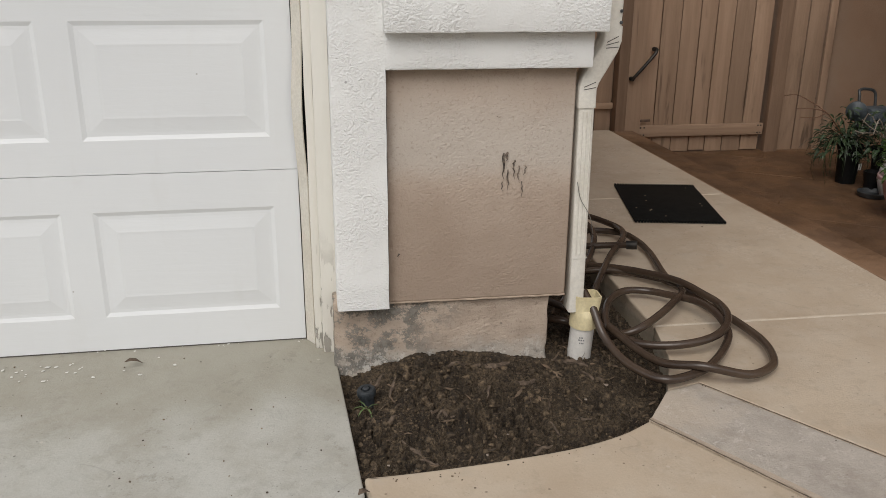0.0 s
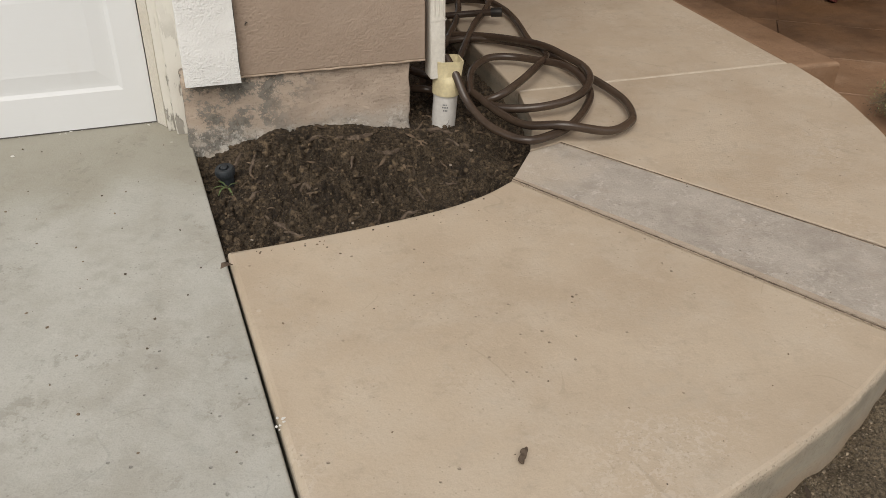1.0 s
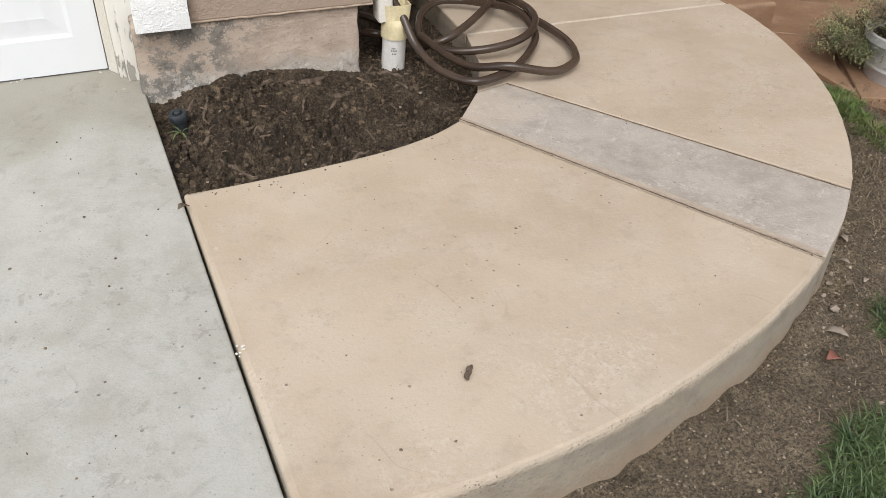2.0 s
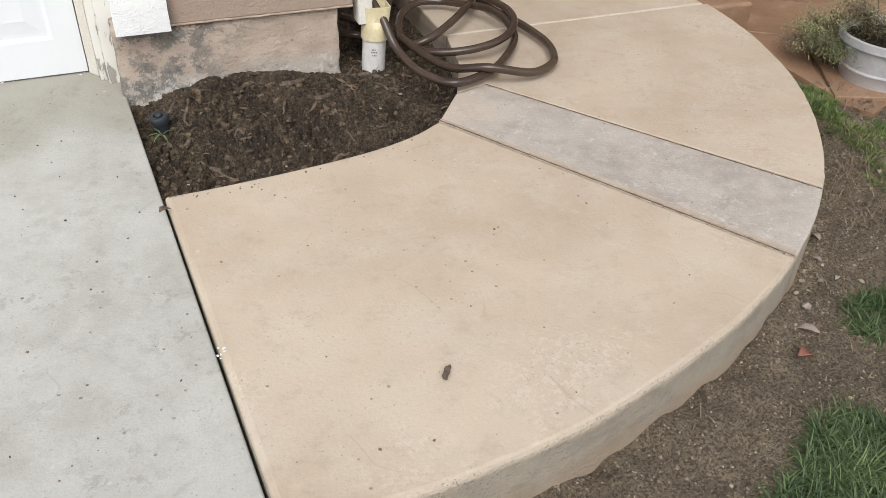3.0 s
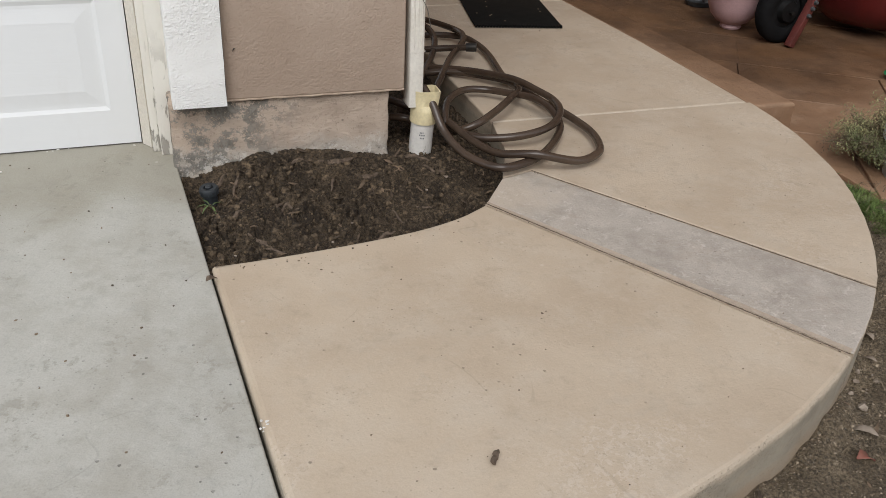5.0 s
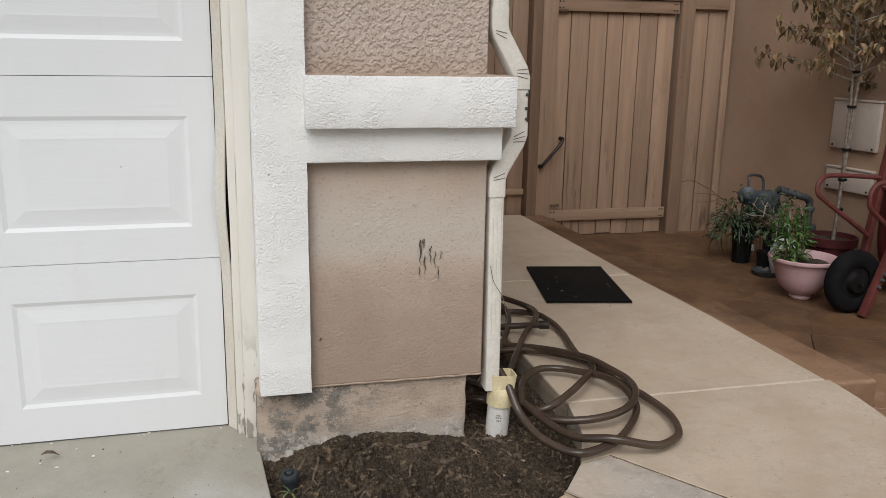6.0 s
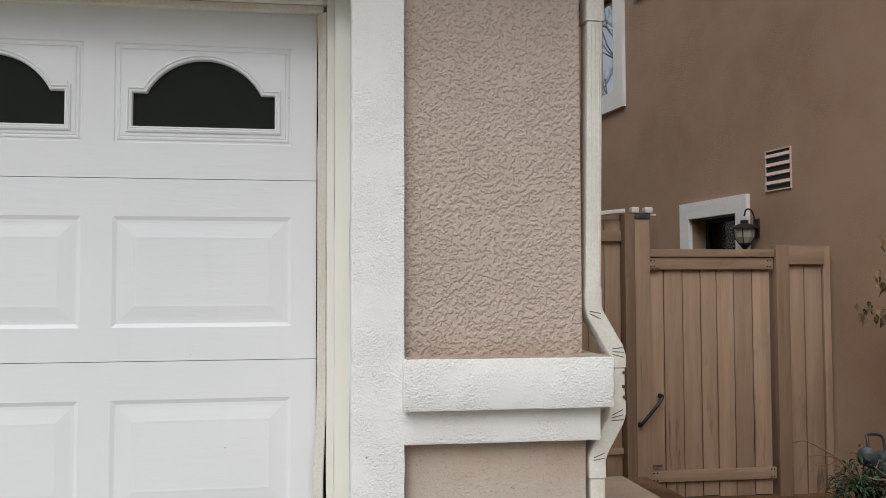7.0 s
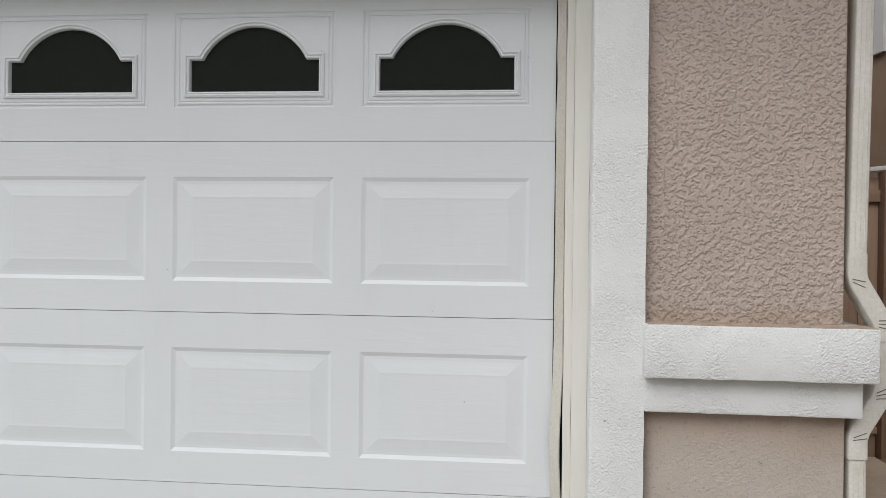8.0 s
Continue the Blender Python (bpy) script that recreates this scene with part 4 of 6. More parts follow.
def garage_door():
    d = thing("garage_door", -2.48, 0.02, 0, "closed white sectional garage door with raised panels and arched windows", "garage door")
    panel_me = mesh_of("panel", rings_panel(0.256, 0.1625, [(0, 0), (0.005, 0.002), (0.012, 0.0046), (0.021, 0.0046), (0.03, 0.0038), (0.056, 0.0008), (0.062, 0.0), (0.068, 0.0004)]), M_DOOR)
    bm = rings_panel(0.256, 0.1475, [(0, 0), (0.003, 0.003), (0.007, 0.003), (0.011, 0.0), (0.0155, 0.0), (0.018, 0.0025), (0.0215, 0.0)])
    bmesh.ops.delete(bm, geom=[max(bm.faces, key=lambda f: f.calc_area())], context="FACES_ONLY")
    ring = [bm.verts.new((x, 0, z - 1.8525)) for x, z in arch(0.019)]
    es = [bm.edges.new((ring[i], ring[(i + 1) % len(ring)])) for i in range(len(ring))]
    es += [e for e in bm.edges if e.is_boundary and all(abs(abs(v.co.x) - 0.2345) < 1e-4 for v in e.verts)]
    bmesh.ops.triangle_fill(bm, edges=es, use_beauty=True)
    plate_me = mesh_of("window_plate", bm, M_DOOR)
    bm = bmesh.new()
    loft_outline(bm, [([(x, z - 1.8525) for x, z in arch(o)], y) for o, y in ((0.019, 0.0), (0.0175, -0.005), (0.0125, -0.007), (0.009, -0.0025), (0.0075, -0.0025), (0.0055, -0.0045), (0.002, -0.003), (0.0, 0.004), (0.0, 0.02))])
    frame_me = mesh_of("window_frame", bm, M_DOOR, 30)
    bm = bmesh.new()
    rs = loft_outline(bm, [([(x, z - 1.8525) for x, z in arch(0.004)], y) for y in (0.012, 0.016)])
    bm.faces.new(rs[0])
    bm.faces.new(rs[1])
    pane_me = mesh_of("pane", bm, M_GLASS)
    for k in range(4):
        z0 = k * SEC
        hole_z = (z0 + 0.0975, z0 + 0.4225) if k < 3 else (1.705, 2.0)
        cols = [PCX - PITCH * i for i in range(8)]
        bm = pierced(bmesh.new(), -4.96, 0.0, z0 + 0.0009 - (0.0105 if k == 0 else 0), z0 + SEC - 0.0009, 0.0, 0.04, [(c - 0.256, c + 0.256, *hole_z) for c in cols])
        sec = part("section", bm, M_DOOR, d, smooth=None)
        for i, c in enumerate(cols):
            zc = (hole_z[0] + hole_z[1]) / 2
            at = Vector((c, 0, zc)) - base_of(d)
            if k < 3:
                o = new("panel", panel_me)
                o.parent, o.location = sec, at
            else:
                for nm, me in (("window_plate", plate_me), ("window_frame", frame_me), ("pane", pane_me)):
                    o = new(nm, me)
                    o.parent, o.location = sec, at
    part("bottom_seal", boxed(-4.96, 0.0, 0.004, 0.036, -0.019, -0.01, 0.002), M_CRIMP, d, "dark rubber bottom seal")
    return d


# the door hangs a little out of square with the pier
hung = garage_door()
hung.rotation_euler, hung.location = (0, 0, radians(1.0)), (-2.48, -0.0233, 0)


def door_jamb():
    j = thing("door_1_frame", 0.05, -0.05, 0, "flaking cream timber garage door jamb with buckled weather strip", "door frame", kind="structure")
    for sx, mir in ((0.0, 1),):
        bm = boxed(0.0535, 0.0988, -0.1, -0.002, -0.017, 2.172, 0.003)
        cut_fine(bm, 0.12)
        part("casing", shake(bm, 0.002, 9), M_OLD, j, "flaking cream casing board")
        part("stop", shake(cut_fine(boxed(0.031, 0.0542, -0.072, 0.05, -0.016, 2.15, 0.003), 0.12), 0.0018, 7), M_OLD, j)
    part("head_casing", shake(cut_fine(boxed(-5.0, 0.0925, -0.1, -0.002, 2.136, 2.1715, 0.003), 0.2), 0.0015, 9), M_OLD, j)
    part("head_stop", boxed(-5.0, 0.031, -0.06, 0.05, 2.125, 2.1345, 0.002), M_OLD, j)
    part("head_strip", boxed(-5.0, 0.02, -0.04, -0.006, 2.104, 2.1245, 0.004), M_STRIP, j)
    # Near-black strip paints the shade between weather strip and stop.
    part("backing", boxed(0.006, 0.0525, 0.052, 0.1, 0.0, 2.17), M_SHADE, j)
    part("far_casing", boxed(-5.06, -4.965, -0.1, 0.05, 0, 2.17), M_OLD, j)
    # the vinyl strip has come away and bows out at knee height
    bm = bmesh.new()
    rings = []
    n = 60
    for i in range(n + 1):
        z = -0.013 + 2.117 * i / n
        bow = math.exp(-((z - 0.7) / 0.14) ** 2)
        dx = -0.008 * bow + 0.0025 * noise.noise(Vector((0, 0, z * 7)))
        dy = -0.018 * bow
        x0, x1 = 0.003 + dx * 1.4, 0.0305 - 0.008 * bow + 0.002 * noise.noise(Vector((5, 0, z * 9)))
        rings.append([bm.verts.new(c) for c in ((x0, -0.006 + dy * 0.4, z), (x0 + 0.004, -0.012 + dy * 0.4, z), ((x0 + x1) / 2, -0.026 + dy, z), (x1 - 0.003, -0.045 + dy, z), (x1, -0.041 + dy, z), (x1 - 0.004, -0.02 + dy * 0.5, z))])
    for a, b in zip(rings, rings[1:]):
        for i in range(6):
            bm.faces.new((a[i], a[(i + 1) % 6], b[(i + 1) % 6], b[i]))
    part("weather_strip", bm, M_STRIP, j, "buckled beige vinyl weather strip")


door_jamb()


# ---- the neighbouring house wall ----
WU = Vector((-0.148, 1, 0)).normalized()
MW = Matrix.Translation((3.58, 2.97, 0)) @ Matrix(((-WU.x, WU.y, 0, 0), (-WU.y, -WU.x, 0, 0), (0, 0, 1, 0), (0, 0, 0, 1)))


def on_wall(bm):
    bmesh.ops.transform(bm, matrix=MW, verts=bm.verts)
    return bm


def house_wall():
    w = thing("wall_house", 3.6, 2.9, -0.3, "tall brown stucco house wall", "wall", kind="structure")
    holes = [(-1.80, -1.105, 0.75, 1.885), (-4.2, -3.2, 3.37, 4.6), (-2.56, -1.6, 4.41, 5.5)]
    part("stucco", on_wall(pierced(bmesh.new(), -9, 5.0, -0.4, 5.9, 0, 0.2, holes)), M_FAR, w, smooth=None)
    part("inner_lining", on_wall(boxed(-9, 5, 0.9, 1.0, -0.4, 5.9)), M_SHADE, w)
    # Unseen eave, added low and wide to shade the upper wall.
    part("eave", on_wall(boxed(-9.3, 5.3, -0.7, 1.2, 5.9, 6.05)), M_SOFFIT, w)
    for k, (a0, a1, z0, z1) in enumerate(holes):
        win = thing("window_%d" % (k + 1), *(MW @ Vector(((a0 + a1) / 2, 0, z0))), "window with white stucco surround in the brown house wall", "window", kind="structure")
        t = 0.145 if k == 0 else 0.2
        bm = pierced(bmesh.new(), a0 - t, a1 + t, z0 - t, z1 + t, -0.04, 0.0, [(a0, a1, z0, z1)])
        part("surround", on_wall(bm), M_TRIM, win, "white stucco surround", smooth=None)
        fr = pierced(bmesh.new(), a0, a1, z0, z1, 0.14, 0.18, [(a0 + 0.04, a1 - 0.04, z0 + 0.04, z1 - 0.04)])
        # The low window's frame is painted near-black as recess shade.
        part("window_frame", on_wall(fr), M_SHADE if k == 0 else M_WHITE, win, smooth=None)
        part("pane", on_wall(boxed(a0 + 0.04, a1 - 0.04, 0.155, 0.161, z0 + 0.04, z1 - 0.04)), M_DULLPANE if k == 0 else M_MIRROR_GLASS, win)
    v = thing("wall_vent", *(MW @ Vector((-0.59, 0, 2.05))), "pale slatted air vent in the stucco wall", "vent")
    part("frame", on_wall(pierced(bmesh.new(), -0.745, -0.445, 2.02, 2.34, -0.012, 0.0, [(-0.737, -0.453, 2.03, 2.33)])), M_VENT, v, smooth=None)
    # Near-black sheet in place of the shaded hollow behind the slats.
    part("backing", on_wall(boxed(-0.737, -0.453, -0.003, -0.001, 2.03, 2.33)), M_SHADE, v)
    for i in range(4):
        z = 2.055 + 0.07 * i
        m = pose(0, -0.004, z + 0.03, 62)
        part("slat", on_wall(boxed(-0.737, -0.453, -0.017, 0.016, -0.006, 0.006, m=m)), M_VENT, v)


house_wall()


def wall_lantern():
    a, z = -0.87, 1.62
    la = thing("wall_lantern", *(MW @ Vector((a, -0.1, z))), "black metal coach lantern with milky glass on the wall", "lamp")
    at = lambda x, y, zz: MW @ Vector((a + x, y, zz))
    part("back_plate", on_wall(boxed(a - 0.035, a + 0.035, -0.018, 0.0, z + 0.05, z + 0.2, 0.006)), M_IRON, la)
    arm = spline([at(0, -0.01, z + 0.15), at(0, -0.05, z + 0.26), at(0, -0.1, z + 0.27), at(0, -0.12, z + 0.22)], 6)
    part("arm", tubed(arm, 0.007), M_IRON, la)
    top = MW @ pose(a, -0.12, z)
    part("glass", lathed([(0.045, 0.0), (0.074, 0.05), (0.082, 0.12)], top, 8), M_LANTERN, la, "milky glass shade", smooth=None)
    part("roof", lathed([(0.106, 0.116), (0.106, 0.127), (0.065, 0.15), (0.03, 0.16), (0.032, 0.182), (0.01, 0.19)], top, 16), M_IRON, la)
    part("base", lathed([(0.008, -0.05), (0.02, -0.035), (0.048, -0.005), (0.048, 0.004)], top, 16), M_IRON, la)
    for i in range(4):
        c = math.radians(45 + 90 * i)
        part("bar", tubed([top @ Vector((math.cos(c) * r, math.sin(c) * r, zz)) for r, zz in ((0.047, 0.0), (0.076, 0.05), (0.084, 0.12))], 0.004, 6), M_IRON, la)


wall_lantern()


def utility_boxes():
    for z0, z1 in ((0.583, 0.872), (0.325, 0.458)):
        b = thing("utility_box", *(MW @ Vector((1.1, 0, z0))), "flat pale metal utility cover screwed to the stucco wall", "utility box", "utility covers")
        part("cover", on_wall(boxed(0.945, 1.29, -0.03, 0.0, z0, z1, 0.006)), M_BOX, b)
        part("lip", on_wall(boxed(0.94, 1.295, -0.036, 0.0, z1 + 0.001, z1 + 0.014, 0.003)), M_BOX, b)
        for x in (0.97, 1.265):
            part("screw", on_wall(boxed(x - 0.006, x + 0.006, -0.034, -0.028, z0 + 0.012, z0 + 0.024, 0.002)), M_IRON, b)


utility_boxes()


# ---- fence and gate ----
def fence():
    g = thing("garden_gate", 2.66, 2.97, -0.14, "closed weathered cedar board gate with top cap", "gate")
    x0 = 2.195
    for wd in (0.115, 0.135, 0.13, 0.115, 0.125, 0.135, 0.13):
        dz = rnd.uniform(-0.008, 0.008)
        part("board", boxed(x0, x0 + wd - 0.006, 2.972 + rnd.uniform(0, 0.004), 2.99, -0.142 + dz, 1.478, 0.002), M_FENCE, g)
        x0 += wd
    # Added dark sheet stands in for shade in the gaps between boards.
    part("backing", boxed(2.2, 3.085, 2.996, 3.004, -0.13, 1.47), M_POST, g, "dark sheet added to darken the gaps between boards")
    part("top_rail", boxed(2.19, 3.09, 2.945, 2.968, 1.395, 1.478, 0.003), M_RAIL, g)
    part("cap", boxed(2.19, 3.096, 2.93, 3.01, 1.48, 1.532, 0.005), M_RAIL, g)
    part("bottom_rail", boxed(2.195, 3.088, 2.945, 2.968, -0.033, 0.044, 0.003), M_RAIL, g)
    for x in (2.21, 2.235, 3.05, 3.07):
        for z in (1.415, 1.455, -0.02, 0.03):
            part("nail", lathed([(0.006, 0), (0.0045, 0.002), (0, 0.0025)], pose(x, 2.945, z, 90), 7), M_IRON, g)
    for z in (0.08, 1.4):
        part("hinge", boxed(2.13, 2.27, 2.938, 2.945, z - 0.009, z + 0.007, 0.002), M_RUST, g, "rusty iron hinge")
    h = part("handle", tubed(spline([(2.11, 2.90, 0.362), (2.122, 2.885, 0.382), (2.185, 2.88, 0.455), (2.245, 2.885, 0.525), (2.257, 2.90, 0.545)], 5), 0.011), M_IRON, g, "black iron pull handle")
    for x, z in ((2.11, 0.36), (2.257, 0.547)):
        part("end_plate", lathed([(0.015, 0), (0.015, 0.04), (0.01, 0.055)], pose(x, 2.945, z, 90), 12), M_IRON, h)

    f = thing("board_fence", 1.6, 3.0, 0, "tall weathered cedar fence panel", "fence", "fence panels")
    for i in range(8):
        x0 = 1.1 + i * 0.114
        part("board", boxed(x0, x0 + 0.11, 2.985 + rnd.uniform(0, 0.004), 3.003, 0.01, 1.735, 0.002), M_FENCE, f)
    part("rail", boxed(0.9, 2.008, 2.955, 2.984, 1.585, 1.66, 0.003), M_RAIL, f)
    part("rail", boxed(0.9, 2.008, 2.955, 2.984, 0.16, 0.2, 0.003), M_RAIL, f)
    part("cap", boxed(-1.0, 0.02, -0.05, 0.05, -0.014, 0.014, 0.004, m=pose(2.01, 2.98, 1.79, 0, -6, 0)), M_WHITE, f, "pale painted cap board")
    for x0, x1, y0, y1, z1 in ((2.012, 2.083, 2.90, 3.02, 1.77), (2.085, 2.198, 2.93, 3.04, 1.735)):
        p = thing("fence_post", (x0 + x1) / 2, 2.97, -0.3, "weathered square cedar fence post", "post", "fence posts")
        part("post", boxed(x0, x1, y0, y1, -0.3, z1, 0.005), M_POST if x0 < 2.05 else M_FENCE, p)
        if x0 > 2.05:
            part("bracket", boxed(2.07, 2.2, 2.92, 3.0, 1.737, 1.775, 0.004), M_STEEL, p)
            for x in (2.065, 2.16):
                part("cap_block", boxed(x, x + 0.055, 2.91, 2.97, 1.776, 1.815, 0.006), M_WHITE, p, "small white cap block")
            part("arm", boxed(2.15, 2.245, 2.93, 2.96, 1.755, 1.772, 0.003), M_WHITE, p)
    p = thing("fence_post", 3.165, 2.97, -0.3, "weathered square cedar gate post", "post", "fence posts")
    part("post", boxed(3.1, 3.197, 2.92, 3.02, -0.3, 1.562, 0.005), M_POST, p)

    f = thing("board_fence", 3.37, 2.97, -0.15, "narrow cedar fence panel against the house wall", "fence", "fence panels")
    for i in range(2):
        x0 = 3.199 + i * 0.134
        part("board", boxed(x0, x0 + 0.126, 2.968, 2.986, -0.15, 1.43, 0.002), M_FENCE, f)
    part("rail", boxed(3.199, 3.467, 2.935, 2.966, 1.43, 1.56, 0.004), M_RAIL, f)
    part("batten", boxed(3.469, 3.52, 2.955, 2.99, -0.15, 1.56, 0.003), M_FENCE, f)


fence()


# ---- downspout and drain ----
def sweep_box(bm, pts, hw, hd):
    """A pipe of rounded rectangular section along pts in the xz plane, mitred at the bends."""
    pts = [Vector(p) for p in pts]
    prof = []
    for sx, sy in ((1, 1), (-1, 1), (-1, -1), (1, -1)):
        for k in range(3):
            a = math.atan2(sy, sx) + radians(-30 + 30 * k)
            prof.append((sx * (hw - 0.006) + 0.006 * math.cos(a), sy * (hd - 0.006) + 0.006 * math.sin(a)))
    rings = []
    for i, p in enumerate(pts):
        a = (p - pts[i - 1]).normalized() if i else None
        b = (pts[i + 1] - p).normalized() if i < len(pts) - 1 else None
        d = ((a or b) + (b or a)).normalized()
        side = Vector((-d.z, 0, d.x)) if abs(d.y) < 0.9 else Vector((1, 0, 0))
        k = 1 / max(0.5, (a or b).dot(d))
        rings.append([bm.verts.new(p + side * (u * k) + Vector((0, v, 0))) for u, v in prof])
    n = len(prof)
    for r0, r1 in zip(rings, rings[1:]):
        for j in range(n):
            bm.faces.new((r0[j], r0[(j + 1) % n], r1[(j + 1) % n], r1[j]))
    return bm


def downspout():
    d = thing("downspout", 0.81, -0.165, 0.1, "cream painted rectangular metal downspout with crimped elbows", "downspout")
    y = -0.163
    part("pipe", sweep_box(bmesh.new(), [(0.811, y, 2.09), (0.797, y, 1.24)], 0.0235, 0.034), M_SPOUT, d)
    part("pipe", sweep_box(bmesh.new(), [(0.804, y, 0.745), (0.809, y, 0.115)], 0.0225, 0.033), M_SPOUT, d)
    part("pipe", sweep_box(bmesh.new(), [(0.868, y, 1.06), (0.866, y, 0.93)], 0.0225, 0.033), M_SPOUT, d)
    part("elbow", sweep_box(bmesh.new(), [(0.797, y, 1.275), (0.797, y, 1.222), (0.802, y, 1.2), (0.86, y, 1.1), (0.868, y, 1.075), (0.868, y, 1.045)], 0.0255, 0.036), M_SPOUT, d)
    part("elbow", sweep_box(bmesh.new(), [(0.866, y, 0.95), (0.866, y, 0.915), (0.858, y, 0.89), (0.812, y, 0.81), (0.804, y, 0.785), (0.804, y, 0.73)], 0.0255, 0.036), M_SPOUT, d)
    part("elbow", sweep_box(bmesh.new(), [(0.811, y, 2.06), (0.812, y, 2.14), (0.824, y, 2.175), (1.02, y, 2.483), (1.035, y, 2.56)], 0.0275, 0.038), M_SPOUT, d)
    part("sleeve", sweep_box(bmesh.new(), [(0.809, y, 0.29), (0.8092, y, 0.286)], 0.0245, 0.035), M_SPOUT, d)
    # ribs pressed along the long faces
    for x, z0, z1 in ((0.8, 1.3, 2.05), (0.807, 0.3, 0.72)):
        for o in (-0.012, 0.0, 0.012):
            dx = 0.014 if z1 > 1.5 else -0.005
            part("rib", tubed([(x + o - (0 if z1 > 1.5 else -0.002), y - 0.0335, z0), (x + o + (0.011 if z1 > 1.5 else -0.002), y - 0.0335, z1)], 0.0018, 6), M_SPOUT, d)
    part("wire", tubed(spline([(0.788, -0.202, 0.52), (0.8, -0.203, 0.47), (0.83, -0.202, 0.42), (0.848, -0.19, 0.36)], 5), 0.0011, 5), M_CRIMP, d, "thin loose wire")
    # dark crimp folds at the bends
    for x, z, tilts in ((0.868, 1.09, (-14, -4, 6)), (0.864, 0.905, (4, 14, 26)), (0.8, 1.205, (-24, -12)), (0.808, 0.795, (10, 22)), (0.815, 2.15, (-6, -14, -22))):
        for i, a in enumerate(tilts):
            m = pose(x, y, z + 0.011 * (i - 1), 0, -a, 0)
            bm = bmesh.new()
            box(bm, -0.0175, 0.0175, -0.0368, 0.0, -0.0011, 0.0011, m=m)
            part("crimp", bm, M_CRIMP, d)
    for x, z in ((0.885, 1.03), (0.885, 0.96), (0.884, 0.99)):
        part("screw", lathed([(0.005, 0), (0.004, 0.003), (0.0, 0.004)], pose(x, y - 0.034, z, 90), 8), M_STEEL, d)


downspout()


def drain():
    d = thing("drain_pipe", 0.84, -0.165, -0.08, "white plastic drain riser with yellowed square adapter standing in soil", "drain pipe")
    m = pose(0.838, -0.168, 0, 2, 3, 0)
    pipe = part("pipe", lathed([(0.0365, -0.1), (0.0365, 0.062), (0.0395, 0.062), (0.0395, 0.072), (0.03, 0.072)], m, 24), M_PVC, d)
    for z, w0, w1 in ((0.022, -2.1, -1.55), (0.030, -2.05, -1.7), (0.012, -2.0, -1.6)):
        bm = bmesh.new()
        for i in range(3):
            a0, a1 = w0 + (w1 - w0) * i / 3, w0 + (w1 - w0) * (i + 0.7) / 3
            vs = [bm.verts.new(m @ Vector((0.0369 * math.cos(a), 0.0369 * math.sin(a), zz))) for a, zz in ((a0, z), (a1, z), (a1, z + 0.005), (a0, z + 0.005))]
            bm.faces.new(vs)
        part("printed_bar", bm, M_INK, pipe, smooth=None)
    bm = bmesh.new()
    rings = []
    seg = 24
    for z, r, sq in ((0.06, 0.042, 0.0), (0.098, 0.042, 0.0), (0.108, 0.040, 0.5), (0.118, 0.040, 1.0), (0.165, 0.044, 1.0), (0.165, 0.040, 1.0), (0.12, 0.036, 1.0)):
        ring = []
        for j in range(seg):
            a = 2 * math.pi * (j + 0.5) / seg
            c, s_ = math.cos(a), math.sin(a)
            q = 1 / max(abs(c), abs(s_))
            k = r * (1 + (q * 0.92 - 1) * sq)
            ring.append(bm.verts.new(m @ Vector((c * k, s_ * k * 0.8 if sq > 0.6 else s_ * k, z))))
        rings.append(ring)
    for a, b in zip(rings, rings[1:]):
        for j in range(seg):
            bm.faces.new((a[j], a[(j + 1) % seg], b[(j + 1) % seg], b[j]))
    part("adapter", bm, M_ADAPT, d, "yellowed plastic downspout adapter")


drain()


